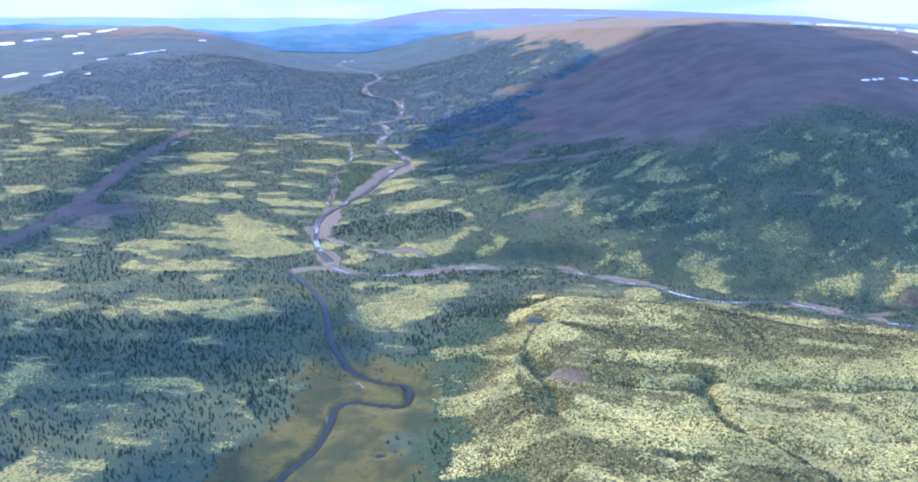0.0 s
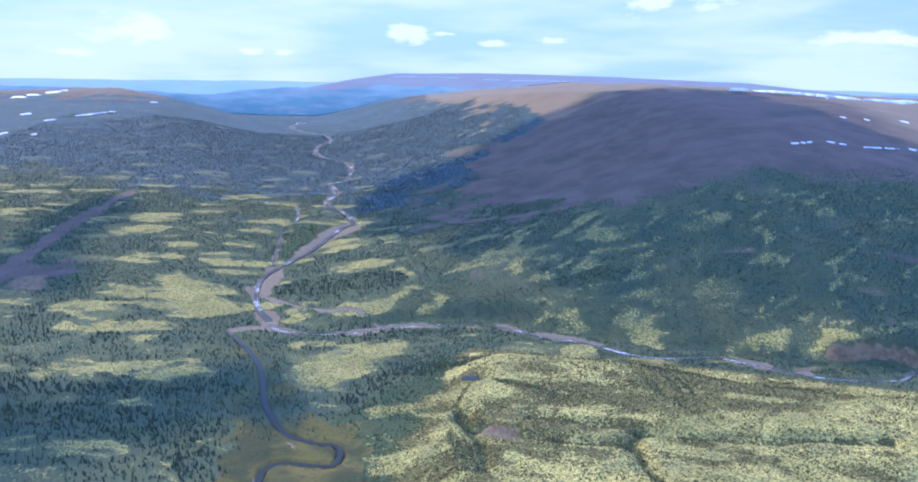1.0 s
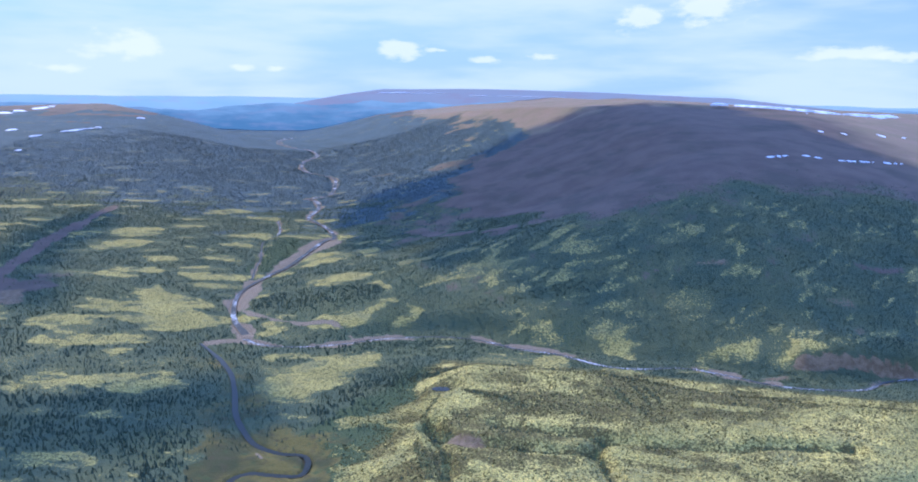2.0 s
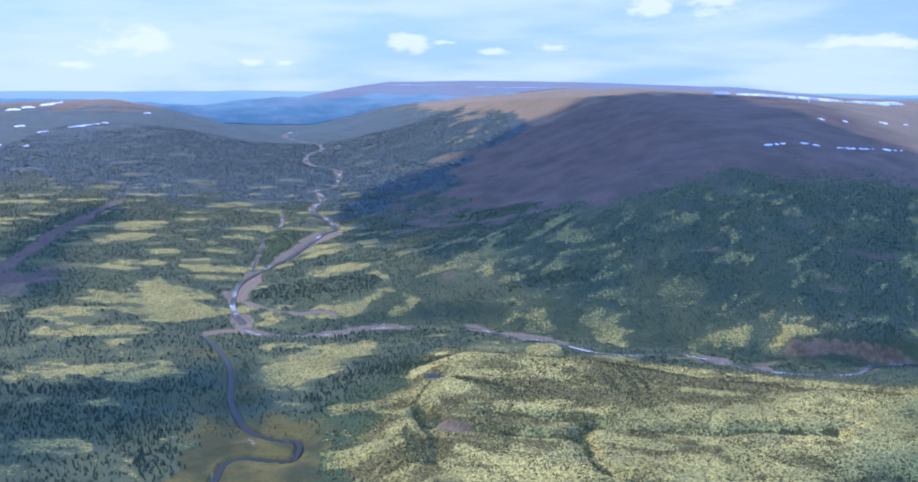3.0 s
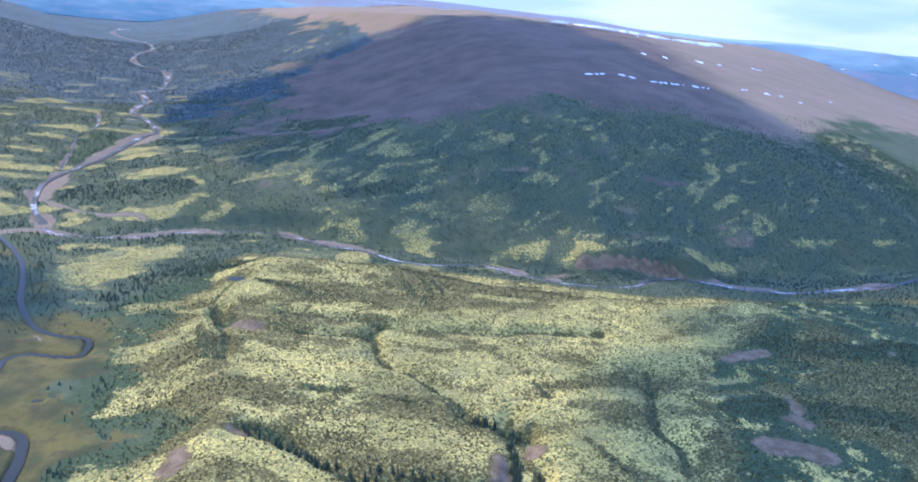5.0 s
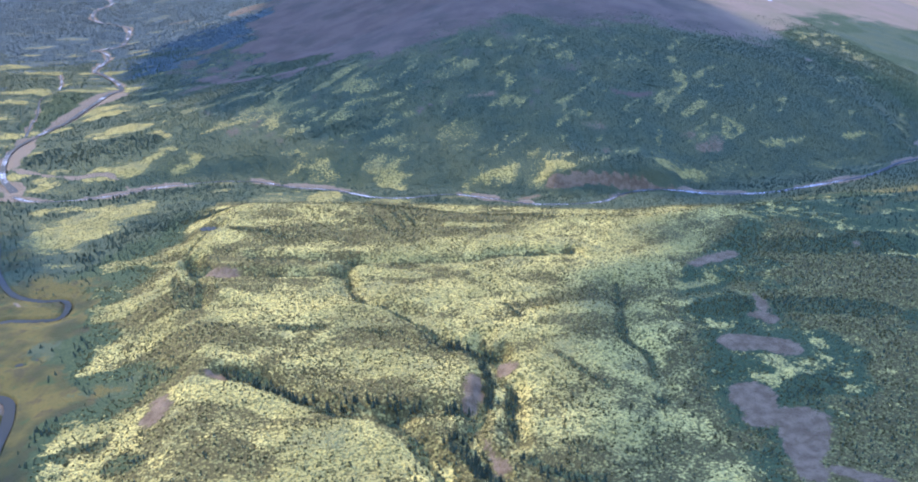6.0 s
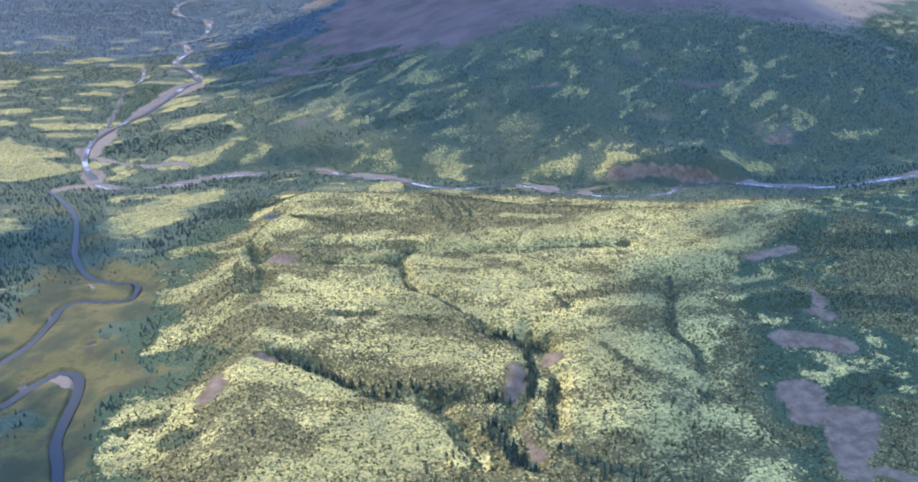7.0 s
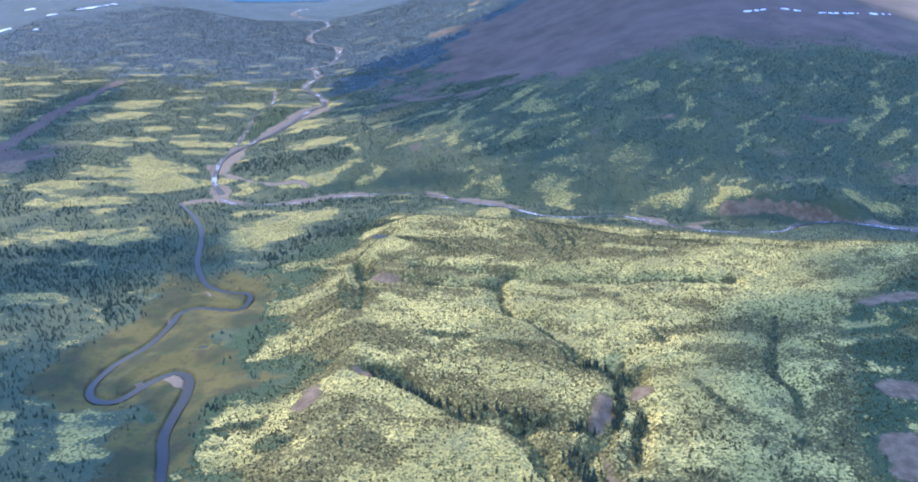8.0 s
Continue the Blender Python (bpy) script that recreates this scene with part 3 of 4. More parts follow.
def cover(x, y, z):
    """Shares of lichen, meadow, gravel, bare earth, green scrub and mud at plan points, and how thick the trees stand."""
    dm, im = to_line(x, y, main_line, 300)
    dc, ic = to_line(x, y, creek_line, 300)
    dt, it = to_line(x, y, trib_line, 300)
    wx, wy = x + 44 * fbm(x, y, 75, 61), y + 44 * fbm(x, y, 75, 71)
    rag = fbm(x * 0.75, y, 42, 85, 5, 0.6)
    patchy = fbm(x, y, 90, 81, 4)
    edge, own = cells(wx + 0.25 * (wx - x), wy * 1.25, 112, 5)
    fringe = x - np.interp(y, [200, 450, 560, 640, 700, 800, 900], [-24, -10, -26, -30, -14, 20, 60]) + 95 * rag + 40 * patchy
    bench = ramp(fringe, -6, 14) * ramp(np.interp(x, [0, 250, 400, 500, 650, 1000], [900, 845, 790, 755, 745, 765]) - y, -4, 14)
    # open lichen woodland
    lichen_floor = ramp(edge, 4, 46) * (own > 0.34) * (0.5 + 0.5 * own)
    lichen_floor = 0.80 * ramp(lichen_floor + 1.7 * rag, 0.30, 0.85)
    lichen_floor = np.maximum(lichen_floor, 0.30 + 0.9 * rag)
    lichen_floor = lichen_floor * (0.42 + 0.58 * ramp(fbm(x * 0.38, y, 26, 231, 4, 0.65), -0.12, 0.07))
    lichen_floor = lichen_floor * (1 - 0.35 * ramp(x, -40, 60) * ramp(y, 860, 960)) * (1 - 0.55 * ramp(y, 1500, 2400))
    lichen_floor = lichen_floor * (1 - 0.8 * ramp(x, -85, -45) * ramp(850 - y, 0, 50))
    knoll = ramp(strips(0.6 * x + 0.4 * wx, 0.6 * y + 0.4 * wy, LICHEN_KNOLLS) + 8 * rag, -4, 5)
    hollow = ramp(strips(0.5 * (x + wx), 0.5 * (y + wy), DULL_HOLLOWS) + 14 * rag, -8, 8)
    deep_east = x - np.interp(y, [250, 400, 520, 600, 700], [345, 375, 430, 530, 620])
    tufty = fbm(x, y, 11, 251, 3, 0.6)
    lichen_bench = 0.66 + 0.7 * knoll - 0.40 * hollow + 1.1 * patchy + 1.5 * fbm(x * 0.5, y * 1.3, 34, 83, 4, 0.6) + 0.5 * tufty
    lichen_bench = lichen_bench - 0.36 * (1 - ramp(fringe, 10, 80)) + 2.4 * rag * (1 - ramp(fringe, 20, 110))
    lichen_bench = lichen_bench - (0.50 - 1.3 * rag - 1.2 * tufty) * ramp(deep_east + 60 * rag, -12, 40)
    lichen_bench = np.clip(lichen_bench - 0.18 * ramp(y, 600, 660) * (1 - knoll), 0, 1)
    lichen = lichen_floor * (1 - bench) + lichen_bench * bench
    inside = strips(wx * 0.6 + x * 0.4, wy * 0.6 + y * 0.4, LICHEN_PATCHES)
    inside_east = strips(wx, wy, LICHEN_PATCHES_EAST) + 62 * rag - 8
    inside = inside + 30 * fbm(x * 0.6, y, 30, 87, 5, 0.65) + 36 * rag
    lichen = np.maximum(lichen, ramp(inside, -4, 8) * np.clip(0.66 - 0.30 * ramp(680 - y, 0, 40) * ramp(-100 - x, 0, 40) + 0.6 * patchy + 1.2 * rag + 1.6 * fbm(x * 0.35, y, 18, 241, 4, 0.65), 0, 1))
    lichen = np.maximum(lichen, ramp(inside_east, -6, 8) * np.clip(0.50 + 0.7 * patchy + 1.0 * rag, 0, 1))
    woods = np.maximum(strips(wx, wy, DARK_WOODS), strips(0.5 * (x + wx), 0.5 * (y + wy), DARK_WOODS_BENCH))
    dark = ramp(woods + 26 * fbm(x, y, 24, 89, 4, 0.6), -4, 6) * 0.9
    for p in dark_cut:
        d, _ = to_line(0.75 * x + 0.25 * wx, 0.75 * y + 0.25 * wy, p, 40)
        dark = np.maximum(dark, 0.85 * (1 - ramp(d + 9 * fbm(x, y, 18, 171, 3), 1.5, 5.5)) * ramp(fbm(x, y, 40, 175, 2), -0.30, -0.12))
    for p in faint_cut:
        d, _ = to_line(0.7 * x + 0.3 * wx, 0.7 * y + 0.3 * wy, p, 40)
        dark = np.maximum(dark, 0.8 * (1 - ramp(d + 8 * fbm(x, y, 18, 172, 2), 1.5, 6)) * ramp(fbm(x, y, 30, 177, 2), -0.2, 0.0))
    # dark streak, its shade put into the cover as woods and bare earth
    ds, _ = to_line(x, y, streak_cut, 200)
    streak = 1 - ramp(ds + 20 * patchy + 26 * rag - 30 * (1 - ramp(np.hypot(x + 560, y - 1180), 20, 75)), 6, 20)
    dark = np.maximum(dark, 0.9 * streak)
    # hill slopes: woods below, bare heath above
    right_hill = ramp(z, 28, 50) * (x > -100) * (y > 820)
    left_line = 200 + 90 * patchy + 60 * rag
    west_edge = np.interp(y, [1150, 1225, 1446, 1509, 1720, 2029, 2300, 2700], [300, 285, 235, 142, 92, 130, 300, 420]) + 90 * patchy
    south_edge = np.interp(x, [150, 289, 335, 428, 566, 651, 794, 879, 1000, 1060, 1150, 1400], [1500, 1230, 1207, 1241, 1266, 1245, 1260, 1240, 1260, 1330, 1420, 1640]) + 120 * patchy
    heath_east = np.maximum(ramp(x - west_edge + 80 * rag, -30, 34) * ramp(y - south_edge + 150 * rag, -110, 110), ramp(z + 60 * patchy, 196, 232))
    heath_east = np.maximum(heath_east, 0.8 * ramp(strips(wx, wy, HEATH) + 50 * rag, -10, 16))
    mottle = fbm(x, y * 0.8, 95, 211, 5, 0.62) + 0.5 * fbm(x, y, 320, 221, 2)
    heath_east = np.maximum(heath_east, 0.62 * ramp(mottle, 0.10, 0.30) * right_hill * ramp(y, 900, 1000))
    bare = np.where(x > -150, heath_east, ramp(z - left_line, -12, 12)) * ramp(y, 900, 1000)
    along = 0.78 * x + 0.62 * y
    specks = ramp(fbm(0.32 * along, 0.62 * x - 0.78 * y, 13, 131, 4, 0.6) + 0.6 * fbm(x, y, 170, 141, 3) + 0.13 * ramp(1320 - y, 0, 200) * ramp(600 - x, 0, 350), 0.15, 0.30)
    lichen = np.where(right_hill > 0.5, np.maximum(ramp(inside_east + 50 * fbm(0.4 * along, 0.62 * x - 0.78 * y, 16, 135, 3, 0.6), -6, 14) * 0.46, specks * 0.52), lichen)
    terrace = ramp(edge + 60 * rag, 8, 36) * (own > 0.25) * ramp(1340 - y, 0, 150) * ramp(540 - x, 0, 220) * right_hill
    lichen = np.maximum(lichen, 0.50 * terrace * (0.55 + 0.45 * ramp(fbm(x * 0.5, y, 22, 291, 4, 0.65), -0.12, 0.08)))
    lichen = lichen * (1 - dark) * (1 - bare)
    # meadow along the creek
    meadow = (1 - ramp(dc + 60 * patchy + 60 * rag, 26, 58)) * ramp(960 - y, 0, 60) * ramp(60 - x, 0, 40) * (1 - bench)
    meadow = meadow * (1 - dark) * (1 - np.clip(0.62 - 1.2 * rag, 0, 1) * ramp(y, 640, 720))
    lichen = lichen * (1 - meadow)
    # stones by the water
    beach = np.interp(y, [980, 1080, 1300, 1420, 1530, 1600, 3000], [8, 6, 5, 12, 18, 4, 4])
    wm, wt = main_line[im, 2], trib_line[it, 2]
    broken = 0.25 + 0.75 * ramp(fbm(x, y, 64, 281, 3), -0.10, 0.06)
    gravel = np.maximum(1 - ramp(dm + 34 * rag, wm + beach * 0.4, wm + beach + 2), broken * (1 - ramp(dt + 34 * rag, wt + 1, wt + 5.5)))
    gravel = np.maximum(gravel, ramp(strips(x + 0.3 * (wx - x), y + 0.3 * (wy - y), GRAVEL) + 24 * rag, -2, 4) * np.where(x > -30, broken, 1.0))
    gravel = np.maximum(gravel, 0.8 * (1 - ramp(to_line(x, y, side_line, 60)[0] + 20 * rag, 1.0, 4.5)))
    gravel = np.maximum(gravel, ramp(strips(x, y, [(-62, 472, -72, 482, 8), (-80, 480, -95, 470, 3), (-96, 652, -90, 640, 1.5), (-112, 590, -109, 575, 1.0)]), -2, 2))
    mud = np.maximum(ramp(strips(0.4 * wx + 0.6 * x, 0.4 * wy + 0.6 * y, MUD) + 30 * rag, -5, 5) * (0.8 + 0.5 * patchy), ramp(strips(wx, wy, MUD_FAR) + 45 * rag, -8, 10) * (0.62 + 0.5 * patchy))
    bank = y - np.interp(x, BANK_X, BANK_Y) + 7 * fbm(x, y, 30, 47, 3)
    mud = np.maximum(mud, ramp(bank, -8, -3) * ramp(6 - bank, 0, 4) * ramp(x, 440, 460) * ramp(634 - x, 0, 16))
    # streak's shade painted as bare earth, with the brown bare patch beside it
    shade_and_bare = np.maximum(0.9 * streak, 0.75 * ramp(1 - np.hypot((x + 530) / 60, (y - 1190) / 90) + 1.2 * rag, 0.1, 0.5))
    bare = np.maximum(bare, shade_and_bare)
    lichen = lichen * (1 - mud)
    lichen = lichen * (1 - shade_and_bare)
    scrub = np.clip(ramp(strips(wx, wy, [(-215, 1330, -190, 1500, 24), (-205, 1500, -195, 1540, 16)]), -8, 8) + 0.4 * ramp(fbm(x, y, 220, 151, 3), 0.05, 0.17), 0, 1)
    lichen = lichen * (1 - gravel) * (1 - ramp(strips(x, y, [(-215, 1330, -190, 1500, 24)]), -8, 8))
    meadow = meadow * (1 - gravel)
    scrub = scrub * (1 - 0.7 * bench) + 0.7 * bench * ramp(deep_east, 0, 50) * (0.3 + 0.9 * ramp(rag + patchy, -0.2, 0.15))
    scrub = np.maximum(scrub, 0.62 * dark * bench)
    scrub = np.maximum(scrub, (1 - ramp(np.abs(fringe), 18, 40)) * ramp(900 - y, 0, 80) * (0.75 + 0.8 * rag))
    scrub = np.clip(scrub, 0, 1)
    cushions = lichen * bench
    lichen = np.where(bench > 0.5, lichen * (0.80 + 0.25 * knoll), lichen)
    # where sunlight is painted in as tan: behind the rim, down the east slope
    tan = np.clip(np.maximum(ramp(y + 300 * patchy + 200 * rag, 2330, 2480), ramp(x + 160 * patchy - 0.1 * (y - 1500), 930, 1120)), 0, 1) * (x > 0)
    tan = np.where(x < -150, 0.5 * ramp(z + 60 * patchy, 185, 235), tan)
    scrub = np.clip(scrub + 0.8 * ramp(x, 1000, 1080) * ramp(y, 960, 1040) * ramp(mottle, -0.22, 0.05), 0, 1)
    # distant haze, painted as a blue-grey tint over the valley head
    haze_tint = ramp(y + 500 * patchy + 700 * rag + 0.5 * np.minimum(x + 200, 0), 1350, 2150) * (1 - bare) * (x < 500) * (1 - gravel)
    water = np.minimum(np.minimum(dm - wm, dc - creek_line[ic, 2]), dt - wt)
    trees = 0.085 * (1 - bare) ** 2 * (1 - 0.75 * (1 - ramp(np.abs(fringe), 20, 45)) * (1 - dark) * ramp(720 - y, 0, 60)) * (1 - meadow) * (1 - ramp(mud, 0.15, 0.5)) * (1 - ramp(gravel, 0.2, 0.6))
    trees = trees * (1 + 0.25 * dark) * np.where(bench > 0.5, np.where(lichen > 0.2, 0.22, 0.32) + 0.35 * dark * (lichen < 0.2), np.where(lichen > 0.35, 0.42, 1.0))
    trees = trees * ramp(water, 2, 5) * np.where(x < -150, ramp(150 - z + 160 * patchy, -45, 45), 1)
    return dict(lichen=lichen, meadow=meadow, gravel=gravel, bare=bare, scrub=scrub, mud=mud * (1 - gravel), trees=trees, dark=dark, bench=bench, tan=tan, cushions=cushions, haze_tint=haze_tint)


# ---------------------------------------------------------------- mesh helpers
def mesh_from(name, verts, faces, mat=None, smooth=False):
    """A mesh from an array of places and an array of triangles or quads."""
    verts, faces = np.asarray(verts, np.float32), np.asarray(faces, np.int32)
    me = bpy.data.meshes.new(name)
    n, k = faces.shape
    me.vertices.add(len(verts))
    me.vertices.foreach_set("co", verts.ravel())
    me.loops.add(n * k)
    me.loops.foreach_set("vertex_index", faces.ravel())
    me.polygons.add(n)
    me.polygons.foreach_set("loop_start", np.arange(0, n * k, k, dtype=np.int32))
    me.polygons.foreach_set("loop_total", np.full(n, k, np.int32))
    me.polygons.foreach_set("use_smooth", np.full(n, smooth))
    me.update(calc_edges=True)
    me.validate()
    if mat:
        me.materials.append(mat)
    return me


def part(name, me, parent, label=""):
    ob = new(name, me)
    ob.parent = parent
    return tagged(ob, label=label)


# ---------------------------------------------------------------- the ground, one sheet out to the horizon
angles = np.radians(np.concatenate([np.linspace(-180, -44, 40, endpoint=False), np.linspace(-44, 62, 820, endpoint=False), np.linspace(62, 180, 36, endpoint=False)]))
radii = np.concatenate([np.linspace(0.05, 230, 17, endpoint=False), 230 * np.exp(np.linspace(0, math.log(4860 / 230), 560))])
ring_a, ring_r = np.meshgrid(angles, radii)
ground_x, ground_y = 90 + ring_r * np.sin(ring_a), -45 + ring_r * np.cos(ring_a)
ground_z = land(ground_x, ground_y)
ground_cover = cover(ground_x, ground_y, ground_z)
rows, cols = ground_x.shape
i, j = np.meshgrid(np.arange(rows - 1), np.arange(cols), indexing="ij")
quads = np.stack([i * cols + j, i * cols + (j + 1) % cols, (i + 1) * cols + (j + 1) % cols, (i + 1) * cols + j], -1).reshape(-1, 4)[:, ::-1]
ground_mesh = mesh_from("ground", np.stack([ground_x, ground_y, ground_z], -1).reshape(-1, 3), quads, GROUND, True)
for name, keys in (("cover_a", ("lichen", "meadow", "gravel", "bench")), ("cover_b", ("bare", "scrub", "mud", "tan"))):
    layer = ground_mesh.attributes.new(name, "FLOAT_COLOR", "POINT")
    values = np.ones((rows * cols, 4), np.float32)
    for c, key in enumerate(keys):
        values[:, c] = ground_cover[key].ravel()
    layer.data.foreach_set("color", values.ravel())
ground_mesh.attributes.new("cover_c", "FLOAT", "POINT").data.foreach_set("value", ground_cover["haze_tint"].astype(np.float32).ravel())
ground = tagged(new("ground", ground_mesh), "valley ground of pale lichen, dark moss and bare brown heath", "ground", kind="structure")


# ---------------------------------------------------------------- water
def ribbon(name, line, level, mat, label):
    """A stream's surface along a cut line, with uneven banks."""
    d = np.gradient(line[:, :2], axis=0)
    d /= np.linalg.norm(d, axis=1)[:, None] + 1e-9
    side = np.stack([d[:, 1], -d[:, 0]], 1)
    verts = []
    across = np.linspace(-1, 1, 5)
    for a in across:
        w = (line[:, 2] + 0.8 + line[:, 2] * 1.3 * fbm(line[:, 0], line[:, 1], 45, 200 + int(a > 0), 3, 0.6)) * a
        p = line[:, :2] + side * w[:, None]
        verts.append(np.stack([p[:, 0], p[:, 1], level(line)], 1))
    n, k = len(line), len(across)
    verts = np.stack(verts, 1).reshape(-1, 3)
    i, j = np.meshgrid(np.arange(n - 1), np.arange(k - 1), indexing="ij")
    faces = np.stack([i * k + j, i * k + j + 1, (i + 1) * k + j + 1, (i + 1) * k + j], -1).reshape(-1, 4)
    return tagged(new(name, mesh_from(name, verts, faces, mat, True)), label, "river", kind="structure")


ribbon("main_river", main_line, lambda p: floor_height(p[:, 1]) - 1.0, RIVER_WATER, "braided mountain river with white riffles between gravel bars")
ribbon("creek", creek_line, lambda p: floor_height(p[:, 1]) - 1.4, CREEK_WATER, "dark slow creek winding through a grassy meadow")
ribbon("side_channel", side_line, lambda p: floor_height(p[:, 1]) - 1.0, RIVER_WATER, "thin side channel beside a green scrub flat")
ribbon("tributary", trib_line, lambda p: trib_height(p[:, 0]) - 0.9, RIVER_WATER, "shallow rocky tributary with white riffles and gravel banks")


# ---------------------------------------------------------------- woods
def scatter(lo, hi, most, thick, rng):
    """Plan points within a rectangle, as thick as the cover has trees, times a factor."""
    n = int((hi[0] - lo[0]) * (hi[1] - lo[1]) * most)
    x, y = rng.uniform(lo[0], hi[0], n), rng.uniform(lo[1], hi[1], n)
    z = land(x, y)
    c = cover(x, y, z)
    keep = rng.random(n) * most < c["trees"] * thick
    return x[keep], y[keep], z[keep], c["lichen"][keep], c["dark"][keep]


def conifers(name, spots, height, wide, sides, tiers, mat, rng):
    """Many small conifers in one mesh: a thin stem and a ragged crown of stacked cones each."""
    x, y, z = spots[:3]
    n = len(x)
    verts, faces, base = [], [], 0
    turn = rng.uniform(0, 6.28, n)
    lean = rng.normal(0, 0.04, (n, 2))
    for k in range(tiers):
        f0, f1 = 0.10 + 0.78 * k / tiers * 0.9, 1.0 if k == tiers - 1 else 0.62 + 0.25 * k / tiers
        r0 = wide * (1 - 0.42 * k) * 0.5
        for s in range(sides):
            a = turn + 6.283 * s / sides + 0.5 * k
            r = r0 * rng.uniform(0.7, 1.25, n)
            hh = height * (f0 + rng.uniform(-0.05, 0.05, n))
            verts.append(np.stack([x + r * np.cos(a) + lean[:, 0] * hh, y + r * np.sin(a) + lean[:, 1] * hh, z + hh], 1))
        verts.append(np.stack([x + lean[:, 0] * height * f1, y + lean[:, 1] * height * f1, z + height * f1], 1))
    per = len(verts)
    verts = np.stack(verts, 1).reshape(-1, 3)
    for k in range(tiers):
        o = k * (sides + 1)
        for s in range(sides):
            faces.append((o + s, o + (s + 1) % sides, o + sides))
    faces = (np.array(faces)[None] + (np.arange(n) * per)[:, None, None]).reshape(-1, 3)
    return new(name, mesh_from(name, verts, faces, mat, True))


rng = np.random.default_rng(5)


def woods(name, lo, hi, most, thick, scale, sides, tiers, label, hazed=False):
    x, y, z, lich, dark = scatter(lo, hi, most, thick, rng)
    open_ground = lich > 0.3
    for suffix, sel, mat, tall in (("larch", open_ground, LARCH, 2.3), ("spruce", ~open_ground, HAZED_SPRUCE if hazed else SPRUCE, 4.4)):
        if not sel.any():
            continue
        h = tall * scale * rng.uniform(0.6, 1.35, sel.sum()) * (1 + 0.25 * dark[sel])
        ob = conifers(suffix + "_" + name, (x[sel], y[sel], z[sel] - 0.15), h, h * rng.uniform(0.42, 0.62, sel.sum()) * (1.35 if suffix == "larch" else 1.0), sides, tiers, mat, rng)
        tagged(ob, label % ("low pale-green larch" if suffix == "larch" else "dark green spruce"), "woodland", kind="stuff")


woods("woodland", (-20, 230), (700, 860), 0.12, 1.0, 0.48, 5, 2, "scattered %s trees over the lichen bench")
woods("valley_wood", (-500, 330), (-20, 1150), 0.12, 0.6, 0.70, 5, 2, "%s trees on the valley floor beside the creek")
woods("slope_wood", (-20, 800), (1250, 1500), 0.11, 1.05, 0.52, 4, 1, "%s trees on the lower mountain slope")
woods("far_wood", (-1300, 1150), (-20, 1900), 0.06, 0.62, 0.62, 4, 1, "%s trees far up the valley")
woods("west_wood", (-950, 760), (-500, 1150), 0.06, 0.62, 0.62, 4, 1, "%s trees on the western valley floor")
woods("upper_wood", (-1300, 1900), (300, 3200), 0.03, 0.30, 0.75, 4, 1, "%s trees at the head of the valley", hazed=True)
woods("flank_wood", (-20, 1500), (520, 1900), 0.06, 0.62, 0.6, 4, 1, "%s trees on the western mountain flank", hazed=True)
woods("east_wood", (700, 230), (1300, 800), 0.08, 0.7, 0.75, 4, 1, "%s trees over the eastern bench")


def cushions(name, lo, hi, thick, small, large, tall, share, mat, label, category):
    """Low cushions, each a small dome with an uneven rim; share gives how thick they grow by the cover of the ground."""
    n = int((hi[0] - lo[0]) * (hi[1] - lo[1]) * thick)
    x, y = rng.uniform(lo[0], hi[0], n), rng.uniform(lo[1], hi[1], n)
    z = land(x, y)
    c = cover(x, y, z)
    keep = (c["bench"] > 0.4) & (rng.random(n) < share(c, x, y)) & (c["mud"] < 0.3) & (c["gravel"] < 0.3)
    x, y, z = x[keep], y[keep], z[keep]
    n = len(x)
    size = rng.uniform(small, large, n)
    turn = rng.uniform(0, 6.28, n)
    verts = []
    for ring, lift, sides in ((1.0, -0.12, 5), (0.66, 0.72 * tall, 5)):
        for s in range(sides):
            a = turn + 6.283 * s / sides
            r = size * ring * rng.uniform(0.6, 1.3, n)
            verts.append(np.stack([x + r * np.cos(a), y + r * np.sin(a), z + size * lift * rng.uniform(0.8, 1.2, n)], 1))
    verts.append(np.stack([x, y, z + size * tall], 1))
    per = len(verts)
    faces = []
    for s in range(5):
        t = (s + 1) % 5
        faces += [(s, t, 5 + t), (s, 5 + t, 5 + s), (5 + s, 5 + t, 10)]
    faces = (np.array(faces)[None] + (np.arange(n) * per)[:, None, None]).reshape(-1, 3)
    tagged(new(name, mesh_from(name, np.stack(verts, 1).reshape(-1, 3), faces, mat, True)), label, category, kind="stuff")


def lichen_share(c, x, y):
    return ramp(c["cushions"] + 0.9 * fbm(x, y, 7, 261, 3, 0.6), 0.34, 1.0) * (1 - c["dark"])


def shrub_share(c, x, y):
    return np.clip(0.30 + 0.55 * c["dark"] + 1.4 * fbm(x, y, 24, 271, 3, 0.6) + 0.25 * (1 - c["cushions"]), 0.06, 1) * (1 - 0.5 * c["meadow"])


cushions("lichen_hummocks", (-40, 225), (660, 840), 0.24, 0.40, 1.0, 0.8, lichen_share, LICHEN, "pale yellow cushions of reindeer lichen on the bench", "lichen")
cushions("dwarf_shrubs", (-50, 225), (680, 860), 0.19, 0.35, 0.85, 1.3, shrub_share, SHRUB, "low olive dwarf birch shrubs dotted over the lichen", "shrub")


